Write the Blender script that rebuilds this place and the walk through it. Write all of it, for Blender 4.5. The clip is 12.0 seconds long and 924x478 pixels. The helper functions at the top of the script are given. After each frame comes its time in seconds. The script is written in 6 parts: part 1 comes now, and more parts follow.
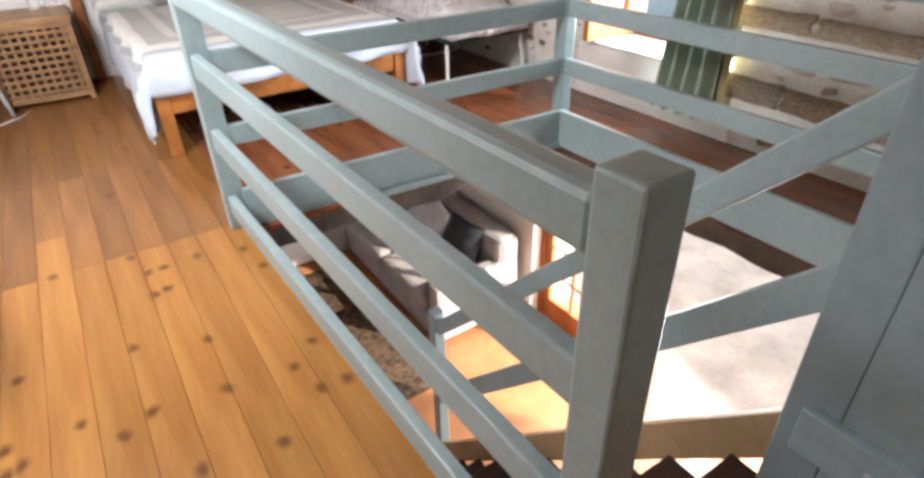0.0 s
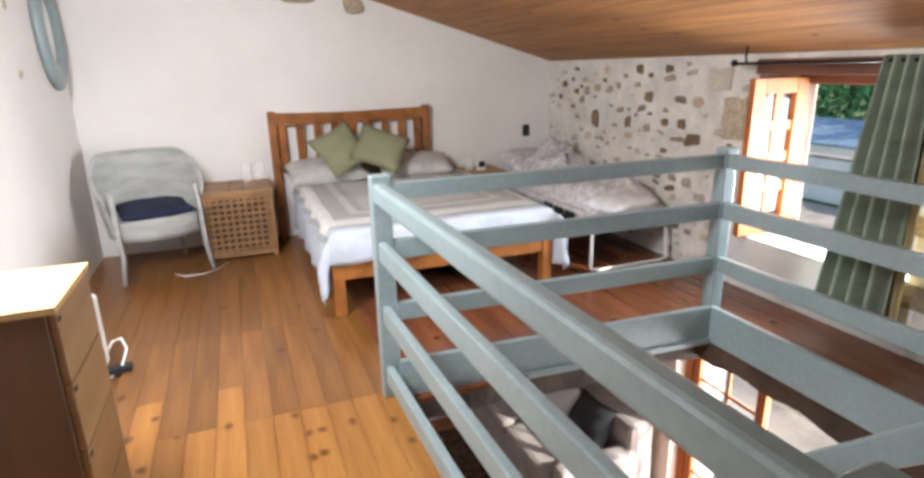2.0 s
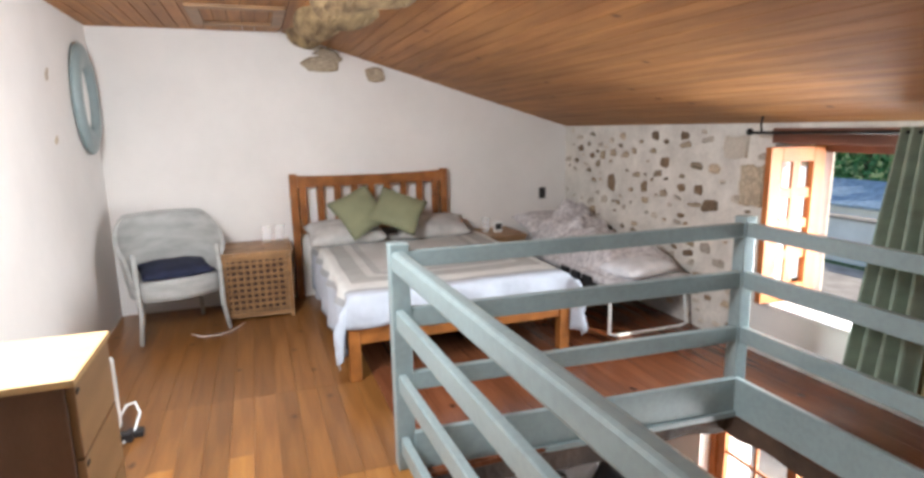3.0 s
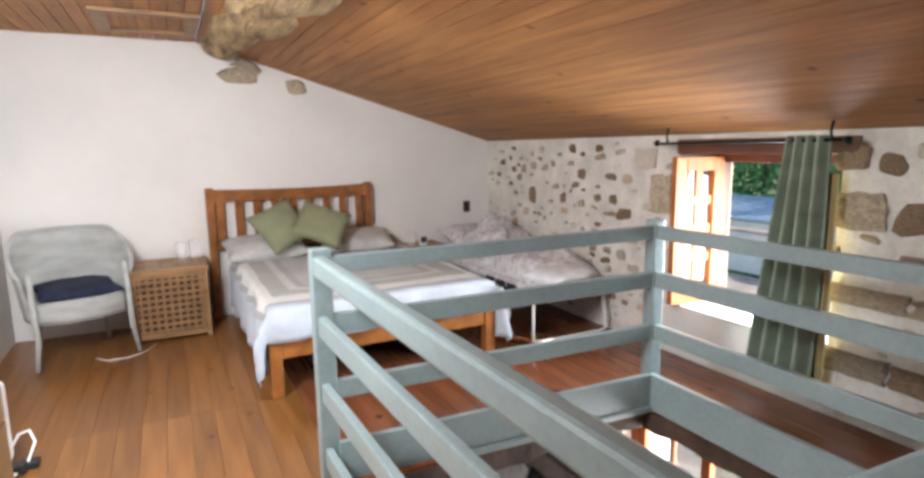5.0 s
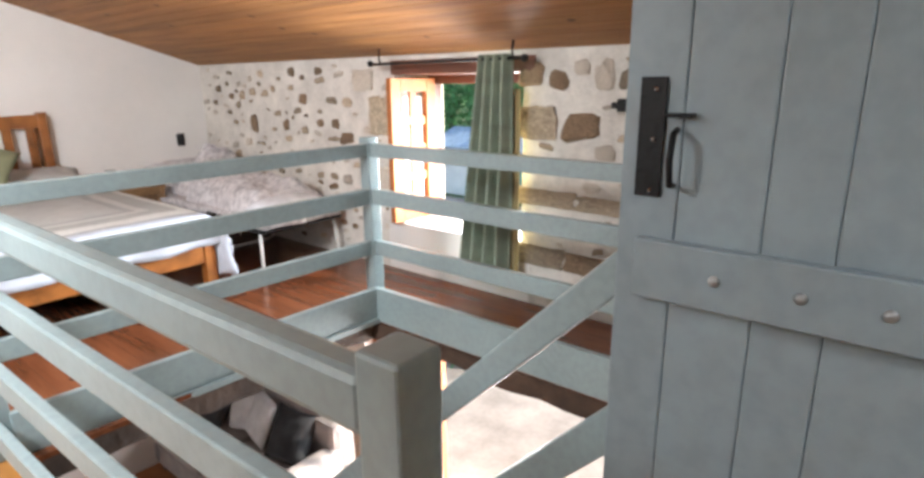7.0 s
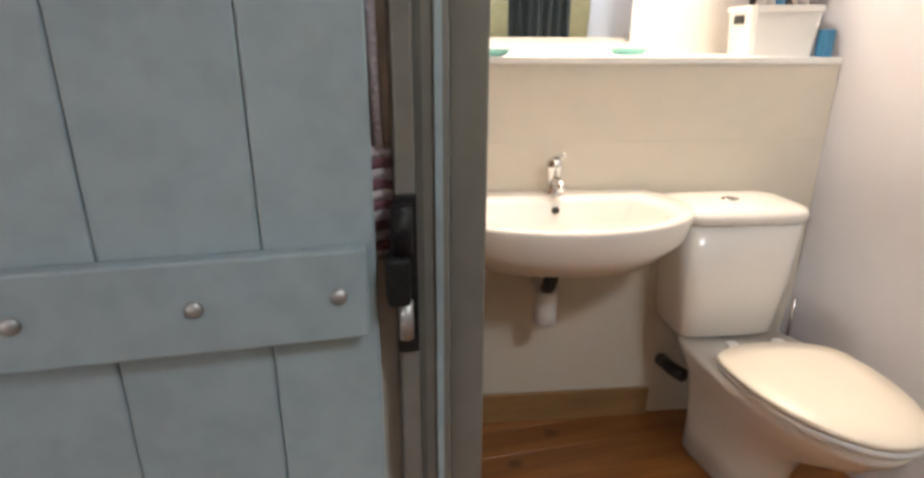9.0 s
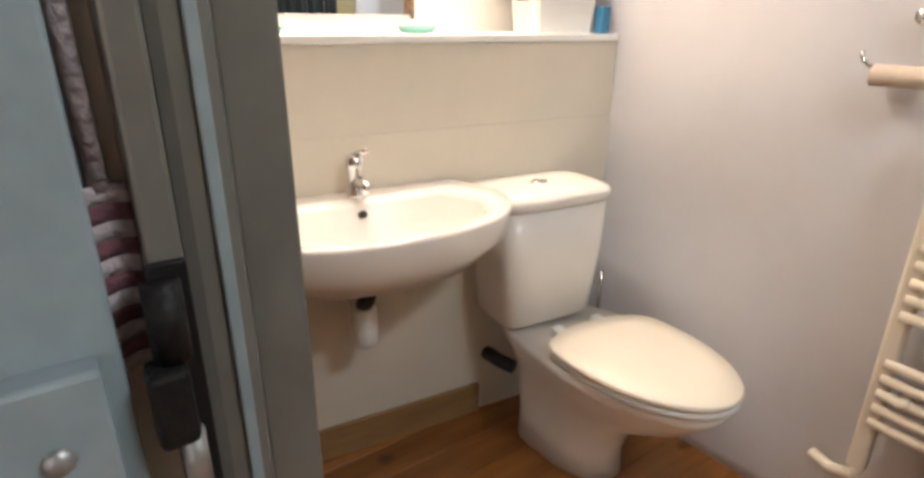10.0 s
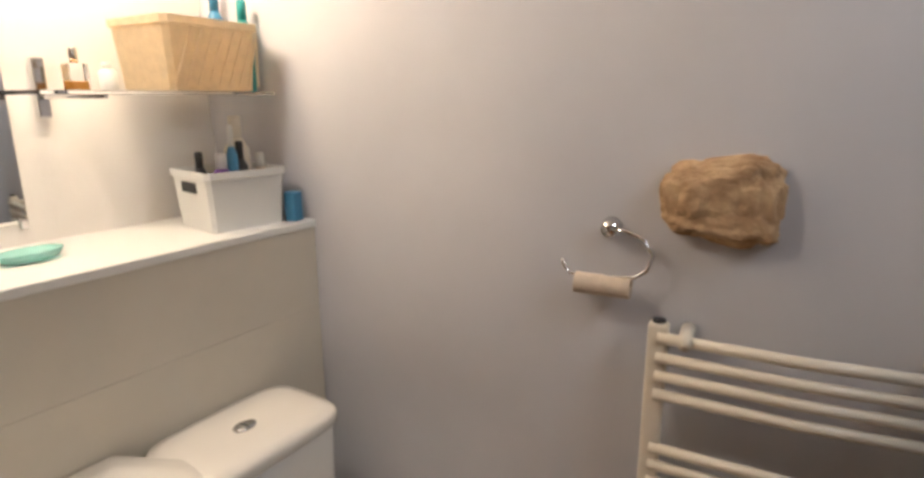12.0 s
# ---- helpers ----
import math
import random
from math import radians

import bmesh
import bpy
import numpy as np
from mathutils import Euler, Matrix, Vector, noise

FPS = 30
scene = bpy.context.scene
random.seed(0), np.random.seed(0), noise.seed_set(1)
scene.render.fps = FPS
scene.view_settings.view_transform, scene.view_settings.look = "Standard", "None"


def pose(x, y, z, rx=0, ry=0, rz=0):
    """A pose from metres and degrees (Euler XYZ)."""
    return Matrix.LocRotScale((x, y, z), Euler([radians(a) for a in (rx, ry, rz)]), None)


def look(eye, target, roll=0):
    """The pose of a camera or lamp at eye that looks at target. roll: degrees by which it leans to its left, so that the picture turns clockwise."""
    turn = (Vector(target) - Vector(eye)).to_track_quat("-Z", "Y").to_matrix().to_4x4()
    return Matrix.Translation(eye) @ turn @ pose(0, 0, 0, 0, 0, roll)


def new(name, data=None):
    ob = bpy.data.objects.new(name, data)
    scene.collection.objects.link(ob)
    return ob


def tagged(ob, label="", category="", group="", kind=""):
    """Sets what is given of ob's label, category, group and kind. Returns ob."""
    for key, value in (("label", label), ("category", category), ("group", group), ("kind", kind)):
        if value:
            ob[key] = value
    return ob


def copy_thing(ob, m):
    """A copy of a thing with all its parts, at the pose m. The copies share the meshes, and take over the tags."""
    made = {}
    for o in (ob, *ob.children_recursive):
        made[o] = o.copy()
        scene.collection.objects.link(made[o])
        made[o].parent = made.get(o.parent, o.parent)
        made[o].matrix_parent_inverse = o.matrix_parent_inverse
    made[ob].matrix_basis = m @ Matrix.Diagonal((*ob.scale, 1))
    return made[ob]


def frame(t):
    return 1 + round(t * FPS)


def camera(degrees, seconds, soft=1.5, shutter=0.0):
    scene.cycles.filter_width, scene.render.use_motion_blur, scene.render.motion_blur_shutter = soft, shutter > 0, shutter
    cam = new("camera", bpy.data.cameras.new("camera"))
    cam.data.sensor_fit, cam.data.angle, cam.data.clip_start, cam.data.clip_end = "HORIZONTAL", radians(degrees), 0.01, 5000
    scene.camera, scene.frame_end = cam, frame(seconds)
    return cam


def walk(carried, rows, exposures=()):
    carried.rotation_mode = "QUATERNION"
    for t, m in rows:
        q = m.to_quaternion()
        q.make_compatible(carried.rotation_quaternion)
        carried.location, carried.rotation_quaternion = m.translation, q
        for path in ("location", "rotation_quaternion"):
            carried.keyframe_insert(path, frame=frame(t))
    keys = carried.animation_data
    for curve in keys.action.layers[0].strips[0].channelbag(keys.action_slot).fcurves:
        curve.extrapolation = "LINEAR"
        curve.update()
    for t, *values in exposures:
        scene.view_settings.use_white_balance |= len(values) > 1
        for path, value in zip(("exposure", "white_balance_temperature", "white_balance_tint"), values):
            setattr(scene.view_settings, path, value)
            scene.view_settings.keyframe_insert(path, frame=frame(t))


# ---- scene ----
cam = camera(77.2, 12.0, soft=3.1)
PATH = [
    (0, (0.272, 0.054, 1.253), (1.198, 1.475, 0.194), -1.4),
    (0.4, (0.251, 0.065, 1.282), (1.13, 1.579, 0.316), -1.0),
    (1, (0.2, 0.078, 1.336), (1.005, 1.712, 0.508), -1.3),
    (1.5, (0.151, 0.095, 1.383), (0.891, 1.818, 0.689), -1.2),
    (2, (0.138, 0.088, 1.422), (0.817, 1.881, 0.853), -1.3),
    (2.5, (0.129, 0.093, 1.451), (0.779, 1.928, 0.99), -1.2),
    (3, (0.133, 0.102, 1.472), (0.782, 1.955, 1.092), -1.1),
    (3.2, (0.131, 0.101, 1.471), (0.792, 1.956, 1.12), -1.2),
    (4.8, (0.165, 0.07, 1.41), (1.007, 1.86, 1.114), -1.0),
    (5, (0.137, 0.068, 1.403), (1.022, 1.834, 1.09), -0.9),
    (5.5, (0.145, 0.051, 1.368), (1.133, 1.752, 1.006), -0.8),
    (6, (0.174, 0.032, 1.334), (1.292, 1.638, 0.919), -0.7),
    (6.5, (0.221, 0.004, 1.313), (1.513, 1.455, 0.836), -0.6),
    (7, (0.293, -0.043, 1.296), (1.789, 1.174, 0.77), -0.6),
    (7.2, (0.324, -0.07, 1.282), (1.906, 1.031, 0.747), -0.2),
    (8.8, (0.608, -0.33, 1.279), (2.476, -0.6, 0.615), 0.3),
    (9, (0.664, -0.354, 1.243), (2.499, -0.791, 0.58), 0.3),
    (9.5, (0.79, -0.385, 1.211), (2.48, -1.196, 0.513), 0.3),
    (10, (0.893, -0.394, 1.225), (2.418, -1.478, 0.517), 0.4),
    (10.5, (0.963, -0.412, 1.311), (2.349, -1.681, 0.626), 0.1),
    (11, (1.022, -0.498, 1.417), (2.3, -1.905, 0.792), -0.3),
    (11.5, (1.08, -0.581, 1.499), (2.19, -2.149, 0.941), -0.6),
    (12, (1.121, -0.659, 1.49), (1.968, -2.409, 1.02), -0.3),
]
walk(cam, [(t, look(eye, target, roll)) for t, eye, target, roll in PATH], [(0, 1.2), (1.5, 1.05), (3.0, 0.85), (5.0, 0.95), (6.5, 1.3), (7.2, 1.35), (9.0, 1.15), (9.5, 1.15), (10.5, 0.95), (11.2, 0.5), (12, 0.05)])

# ---- sky, sun and daylight openings ----
EAST, NORTH, WEST, SOUTH = 3.09, 5.33, -1.0, -0.45      # inner faces of the upper room
RIDGE_X, RIDGE_Z, SLOPE = 0.41, 2.27, 0.302              # flat ceiling west of the ridge, slope to the east
LOWER = -2.25                                            # ground floor level
SUN_DIR = Vector((-0.47, 0.65, -0.46)).normalized()      # way the sunlight travels

world = bpy.data.worlds.new("sky")
scene.world = world
world.use_nodes = True
wn = world.node_tree.nodes
sky = wn.new("ShaderNodeTexSky")
sky.sky_type, sky.sun_disc = "NISHITA", False
sky.sun_elevation = math.asin(-SUN_DIR.z)
sky.sun_rotation = math.atan2(-SUN_DIR.x, -SUN_DIR.y)
world.node_tree.links.new(sky.outputs[0], wn["Background"].inputs[0])
wn["Background"].inputs[1].default_value = 0.15


def lamp(name, kind, m, energy, color, **more):
    data = bpy.data.lights.new(name, kind)
    data.energy, data.color = energy, color
    for k, v in more.items():
        if k == "size":
            data.shape, data.size, data.size_y = "RECTANGLE", v[0], v[1]
        elif k == "angle":
            data.angle = v
        elif k == "spread":
            data.spread = v
        elif k == "radius":
            data.shadow_soft_size = v
    ob = new(name, data)
    ob.matrix_world = m
    return ob


lamp("sun", "SUN", look((0, 0, 8), Vector((0, 0, 8)) + SUN_DIR), 4.0, (1.0, 0.93, 0.82), angle=radians(0.6))
lamp("window_daylight", "AREA", look((3.64, 2.18, 0.80), (1.0, 2.45, 0.6)), 46, (0.88, 0.94, 1.0), size=(0.70, 0.9), spread=radians(125))
lamp("garden_door_daylight", "AREA", look((3.62, 1.9, -1.25), (1.5, 2.3, -2.0)), 95, (0.95, 0.97, 1.0), size=(2.4, 1.7))
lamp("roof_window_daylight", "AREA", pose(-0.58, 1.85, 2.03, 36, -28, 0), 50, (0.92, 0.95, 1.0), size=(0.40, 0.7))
lamp("mirror_lamp_light", "POINT", pose(2.27, -1.42, 1.96), 11, (1.0, 0.77, 0.52), radius=0.05)
lamp("ceiling_spot_light", "POINT", pose(2.15, -0.95, 2.18), 15, (1.0, 0.91, 0.81), radius=0.05)
# added cool fill for the bathroom, set in an unseen ceiling hole
lamp("bathroom_window_daylight", "AREA", look((0.1, -1.2, 2.32), (0.35, -1.25, 0.0)), 18, (0.88, 0.93, 1.0), size=(0.46, 0.6))


# ---- materials ----
def material(name, color, rough=0.6, metal=0.0, vary=0.12, scale=6.0, stretch=(1, 1, 1), bump=0.05, bump_scale=60.0,
             dark=None, per_object=0.0, spec=0.5, detail=6.0, bump_dist=0.01, emit=0.0, grain_amount=0.35):
    """Two scales of colour variation and fine relief on object coordinates."""
    m = bpy.data.materials.new(name)
    m.use_nodes = True
    n, l = m.node_tree.nodes, m.node_tree.links
    p = n["Principled BSDF"]
    p.inputs["Roughness"].default_value, p.inputs["Metallic"].default_value = rough, metal
    p.inputs["Specular IOR Level"].default_value = spec
    tc, mp = n.new("ShaderNodeTexCoord"), n.new("ShaderNodeMapping")
    mp.inputs["Scale"].default_value = stretch
    l.new(tc.outputs["Object"], mp.inputs[0])
    big, fine = n.new("ShaderNodeTexNoise"), n.new("ShaderNodeTexNoise")
    big.inputs["Scale"].default_value, big.inputs["Detail"].default_value = scale, detail
    fine.inputs["Scale"].default_value, fine.inputs["Detail"].default_value = bump_scale, 4
    l.new(mp.outputs[0], big.inputs["Vector"])
    l.new(mp.outputs[0], fine.inputs["Vector"])
    ramp = n.new("ShaderNodeValToRGB")
    a = dark if dark else tuple(c * (1 - 2.2 * vary) for c in color)
    b = tuple(min(1, c * (1 + 0.6 * vary)) for c in color)
    ramp.color_ramp.elements[0].position, ramp.color_ramp.elements[1].position = 0.3, 0.68
    ramp.color_ramp.elements[0].color, ramp.color_ramp.elements[1].color = (*a, 1), (*b, 1)
    l.new(big.outputs["Fac"], ramp.inputs[0])
    out = ramp.outputs[0]
    mul = n.new("ShaderNodeMixRGB")
    mul.blend_type, mul.inputs[0].default_value = "MULTIPLY", grain_amount if bump else 0.0
    l.new(out, mul.inputs[1])
    grain = n.new("ShaderNodeValToRGB")
    grain.color_ramp.elements[0].position, grain.color_ramp.elements[1].position = 0.35, 0.6
    grain.color_ramp.elements[0].color = (0.72, 0.72, 0.72, 1)
    l.new(fine.outputs["Fac"], grain.inputs[0])
    l.new(grain.outputs[0], mul.inputs[2])
    out = mul.outputs[0]
    if per_object:
        info, hsv, mr = n.new("ShaderNodeObjectInfo"), n.new("ShaderNodeHueSaturation"), n.new("ShaderNodeMapRange")
        mr.inputs["To Min"].default_value, mr.inputs["To Max"].default_value = 1 - per_object, 1 + per_object
        l.new(info.outputs["Random"], mr.inputs["Value"])
        l.new(mr.outputs[0], hsv.inputs["Value"])
        l.new(out, hsv.inputs["Color"])
        out = hsv.outputs[0]
    l.new(out, p.inputs["Base Color"])
    if bump:
        bp = n.new("ShaderNodeBump")
        bp.inputs["Strength"].default_value, bp.inputs["Distance"].default_value = bump, bump_dist
        l.new(fine.outputs["Fac"], bp.inputs["Height"])
        l.new(bp.outputs[0], p.inputs["Normal"])
    if emit:
        p.inputs["Emission Color"].default_value, p.inputs["Emission Strength"].default_value = (*color, 1), emit
    return m


def knotty(name, color, dark, rough, knots=True, per_object=0.16, along="y", density=0.6):
    """Softwood: grain stretched along the board, with dark knots."""
    s = {"y": (9, 0.7, 9), "x": (0.7, 9, 9), "z": (9, 9, 0.7)}[along]
    m = material(name, color, rough, vary=0.2, scale=2.2, stretch=s, bump=0.12, bump_scale=16, dark=dark, per_object=per_object, bump_dist=0.002)
    if knots:
        n, l = m.node_tree.nodes, m.node_tree.links
        p = n["Principled BSDF"]
        old = p.inputs["Base Color"].links[0].from_socket
        tc, mp, vor, ramp, mix = (n.new("ShaderNode" + k) for k in ("NewGeometry", "Mapping", "TexVoronoi", "ValToRGB", "MixRGB"))
        mp.inputs["Scale"].default_value = {"y": (6.6, 5.2, 1), "x": (2.6, 7.5, 1), "z": (7, 7, 3)}[along]
        l.new(tc.outputs["Position"], mp.inputs[0])
        wob, add = n.new("ShaderNodeTexNoise"), n.new("ShaderNodeVectorMath")
        wob.inputs["Scale"].default_value, wob.inputs["Detail"].default_value = 2.4, 3
        add.operation = "MULTIPLY_ADD"
        add.inputs[1].default_value = (0.22, 0.22, 0)
        l.new(mp.outputs[0], wob.inputs["Vector"])
        l.new(wob.outputs["Color"], add.inputs[0])
        l.new(mp.outputs[0], add.inputs[2])
        l.new(add.outputs[0], vor.inputs["Vector"])
        vor.voronoi_dimensions = "2D"
        vor.inputs["Scale"].default_value = 1.0
        ramp.color_ramp.elements[0].position, ramp.color_ramp.elements[1].position = 0.05, 0.17
        ramp.color_ramp.elements[0].color, ramp.color_ramp.elements[1].color = (0.9, 0.9, 0.9, 1), (0, 0, 0, 1)
        l.new(vor.outputs["Distance"], ramp.inputs[0])
        gate, both = n.new("ShaderNodeMath"), n.new("ShaderNodeMath")
        gate.operation, both.operation = "GREATER_THAN", "MULTIPLY"
        gate.inputs[1].default_value = density
        l.new(vor.outputs["Color"], gate.inputs[0])
        l.new(ramp.outputs[0], both.inputs[0])
        l.new(gate.outputs[0], both.inputs[1])
        l.new(both.outputs[0], mix.inputs[0])
        l.new(old, mix.inputs[1])
        mix.inputs[2].default_value = (dark[0] * 0.35, dark[1] * 0.3, dark[2] * 0.3, 1)
        l.new(mix.outputs[0], p.inputs["Base Color"])
    return m


def glass_material(name, tint=(1, 1, 1), rough=0.0):
    m = bpy.data.materials.new(name)
    m.use_nodes = True
    p = m.node_tree.nodes["Principled BSDF"]
    p.inputs["Base Color"].default_value = (*tint, 1)
    p.inputs["Transmission Weight"].default_value, p.inputs["Roughness"].default_value, p.inputs["IOR"].default_value = 1, rough, 1.45
    return m


PLASTER = material("white_plaster", (0.80, 0.77, 0.74), 0.85, vary=0.03, scale=1.6, bump=0.25, bump_scale=14, bump_dist=0.006, grain_amount=0.05)
LIME = material("lime_mortar", (0.72, 0.68, 0.62), 0.92, vary=0.10, scale=5, bump=0.7, bump_scale=38, bump_dist=0.012)
STONE = material("field_stone", (0.47, 0.37, 0.26), 0.9, vary=0.25, scale=14, bump=0.6, bump_scale=60, per_object=0.45, dark=(0.27, 0.215, 0.165))
SANDSTONE = material("tan_sandstone", (0.54, 0.44, 0.32), 0.9, vary=0.2, scale=9, bump=0.5, bump_scale=70, per_object=0.2)
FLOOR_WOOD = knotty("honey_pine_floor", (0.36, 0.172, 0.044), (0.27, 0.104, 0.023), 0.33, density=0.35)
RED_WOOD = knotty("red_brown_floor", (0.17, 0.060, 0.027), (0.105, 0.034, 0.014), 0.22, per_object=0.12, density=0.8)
CEILING_WOOD = knotty("ceiling_pine", (0.40, 0.185, 0.060), (0.29, 0.120, 0.038), 0.62, per_object=0.0, density=0.82)
OAK_OLD = material("dark_old_oak", (0.075, 0.042, 0.026), 0.8, vary=0.3, scale=5, stretch=(1, 1, 1), bump=0.8, bump_scale=30)
LOG = material("barkless_log", (0.42, 0.30, 0.15), 0.85, vary=0.35, scale=7, stretch=(2, .6, 2), bump=0.9, bump_scale=22, dark=(0.13, 0.08, 0.04), bump_dist=0.03)
SAGE = material("sage_grey_paint", (0.265, 0.335, 0.34), 0.36, vary=0.05, scale=3, bump=0.06, bump_scale=40, per_object=0.03)
JAMB_PAINT = material("taupe_jamb_paint", (0.14, 0.135, 0.12), 0.30, vary=0.06, scale=3, bump=0.1, bump_scale=25)
THIN_GLASS = glass_material("thin_glass")
THIN_GLASS.node_tree.nodes["Principled BSDF"].inputs["IOR"].default_value = 1.06
THIN_GLASS.node_tree.nodes["Principled BSDF"].inputs["Transmission Weight"].default_value = 0.0
THIN_GLASS.node_tree.nodes["Principled BSDF"].inputs["Alpha"].default_value = 0.15
DOOR_PAINT = material("blue_grey_door_paint", (0.25, 0.31, 0.335), 0.45, vary=0.06, scale=3, bump=0.12, bump_scale=25, per_object=0.04)
BED_PINE = material("orange_pine", (0.34, 0.122, 0.029), 0.38, vary=0.22, scale=3, stretch=(3, 3, 3), bump=0.06, bump_scale=30)
CASE_WOOD = material("orange_window_wood", (0.44, 0.15, 0.045), 0.55, vary=0.15, scale=4, bump=0.05, spec=0.25)
DARK_FRAME = material("red_brown_frame", (0.16, 0.055, 0.03), 0.45, vary=0.15, scale=4, bump=0.05)
CRATE_WOOD = material("acacia_wood", (0.36, 0.20, 0.09), 0.5, vary=0.22, scale=5, stretch=(1, 4, 4), bump=0.08)
MAPLE = material("maple_veneer", (0.62, 0.42, 0.20), 0.4, vary=0.06, scale=3, stretch=(1, 5, 5), bump=0.02)
CHEST_SIDE = material("brown_carcass", (0.16, 0.085, 0.05), 0.5, vary=0.08, scale=3, stretch=(4, 4, .7), bump=0.02)
CHEST_FRONT = material("drawer_veneer", (0.36, 0.22, 0.11), 0.42, vary=0.1, scale=3, stretch=(4, .8, 4), bump=0.02)
SHEET = material("white_bed_linen", (0.74, 0.75, 0.78), 0.9, vary=0.05, scale=9, bump=0.5, bump_scale=14, bump_dist=0.012)
FLORAL = material("floral_grey_duvet", (0.64, 0.62, 0.62), 0.9, vary=0.22, scale=26, bump=0.3, bump_scale=10, bump_dist=0.01, dark=(0.36, 0.34, 0.36))
PILLOW = material("grey_pillow_cotton", (0.50, 0.49, 0.47), 0.9, vary=0.12, scale=8, bump=0.4, bump_scale=12)
SAGE_CLOTH = material("sage_green_velvet", (0.225, 0.23, 0.135), 0.85, vary=0.07, scale=7, bump=0.2, bump_scale=160, grain_amount=0.2)
GALVANISED = material("galvanised_steel", (0.42, 0.43, 0.43), 0.42, metal=0.7, vary=0.15, scale=40, bump=0.1)
PALE_STONE = material("lime_washed_stone", (0.60, 0.54, 0.46), 0.92, vary=0.12, scale=18, bump=0.6, bump_scale=70, per_object=0.2, dark=(0.47, 0.41, 0.34))
DARK_STONE = material("brown_field_stone", (0.30, 0.205, 0.130), 0.9, vary=0.25, scale=16, bump=0.7, bump_scale=60, per_object=0.25, dark=(0.16, 0.105, 0.065))
NAVY = material("navy_cotton", (0.012, 0.018, 0.05), 0.9, vary=0.2, scale=10, bump=0.2, bump_scale=120)
WICKER = material("whitewashed_wicker", (0.50, 0.51, 0.49), 0.75, vary=0.12, scale=5, stretch=(1, 1, 3), bump=0.9, bump_scale=110, bump_dist=0.004)
CURTAIN = material("sage_curtain_cloth", (0.33, 0.385, 0.30), 0.85, vary=0.12, scale=4, stretch=(1, 1, 3), bump=0.3, bump_scale=140)
LINING = material("yellow_curtain_lining", (0.52, 0.43, 0.22), 0.9, vary=0.08, scale=4, bump=0.1)
IRON = material("black_iron", (0.008, 0.008, 0.009), 0.5, metal=0.0, spec=0.25, vary=0.2, scale=20, bump=0.3, bump_scale=90)
BLACK = material("black_plastic", (0.02, 0.02, 0.022), 0.45, vary=0.1, bump=0.0)
WHITE_PLASTIC = material("white_plastic", (0.74, 0.74, 0.72), 0.35, vary=0.02, scale=2, bump=0.0)
ENAMEL = material("cream_enamel", (0.76, 0.70, 0.60), 0.3, vary=0.02, scale=3, bump=0.0)
CERAMIC = material("white_ceramic", (0.80, 0.77, 0.72), 0.2, vary=0.015, scale=2, bump=0.0)
CHROME = material("chrome", (0.75, 0.75, 0.76), 0.12, metal=1.0, vary=0.03, bump=0.0)
BATH_WALL = material("lavender_white_plaster", (0.60, 0.595, 0.63), 0.8, vary=0.05, scale=1.4, bump=0.3, bump_scale=9, bump_dist=0.008, grain_amount=0.05)
PANEL = material("cream_panel", (0.66, 0.61, 0.52), 0.5, vary=0.03, scale=2, bump=0.05, bump_scale=20, grain_amount=0.05)
OLIVE = material("olive_plaster", (0.36, 0.32, 0.17), 0.85, vary=0.06, scale=2, bump=0.2, bump_scale=14)
SKIRT = material("varnished_skirting", (0.34, 0.20, 0.085), 0.45, vary=0.15, scale=4, stretch=(4, .8, 4), bump=0.05)
SHOWER = material("slate_blue_curtain", (0.05, 0.075, 0.095), 0.6, vary=0.12, scale=5, bump=0.1)
ROCK = material("golden_wall_stone", (0.52, 0.36, 0.21), 0.85, vary=0.3, scale=26, bump=0.7, bump_scale=70, dark=(0.30, 0.175, 0.09), bump_dist=0.008)
CARD = material("toilet_roll_card", (0.62, 0.52, 0.42), 0.9, vary=0.05, bump=0.1)
TEAL = material("teal_glass", (0.45, 0.88, 0.82), 0.12, vary=0.03, bump=0.0)
TEAL.node_tree.nodes["Principled BSDF"].inputs["Transmission Weight"].default_value = 0.45
PEACH = material("frosted_basket", (0.94, 0.78, 0.54), 0.5, vary=0.03, bump=0.4, bump_scale=50)
PEACH.node_tree.nodes["Principled BSDF"].inputs["Transmission Weight"].default_value = 0.5
TEAL_PLASTIC = material("teal_plastic", (0.02, 0.30, 0.30), 0.35, vary=0.05, bump=0.0)
BLUE_PLASTIC = material("blue_plastic", (0.05, 0.22, 0.40), 0.35, vary=0.05, bump=0.0)
PURPLE = material("purple_plastic", (0.12, 0.04, 0.20), 0.35, vary=0.05, bump=0.0)
GLASS = glass_material("clear_glass")
AMBER = material("amber_perfume", (0.45, 0.20, 0.04), 0.1, vary=0.02, bump=0.0)
SOFA = material("pale_grey_upholstery", (0.42, 0.38, 0.37), 0.9, vary=0.1, scale=6, bump=0.3, bump_scale=120)
CHARCOAL = material("charcoal_cushion", (0.045, 0.048, 0.055), 0.9, vary=0.15, scale=9, bump=0.3, bump_scale=60)
TILE = material("terracotta_floor", (0.46, 0.19, 0.075), 0.5, vary=0.15, scale=4, bump=0.1, per_object=0.1)
RUG = material("brown_rug", (0.13, 0.075, 0.04), 0.95, vary=0.4, scale=18, bump=0.6, bump_scale=80)
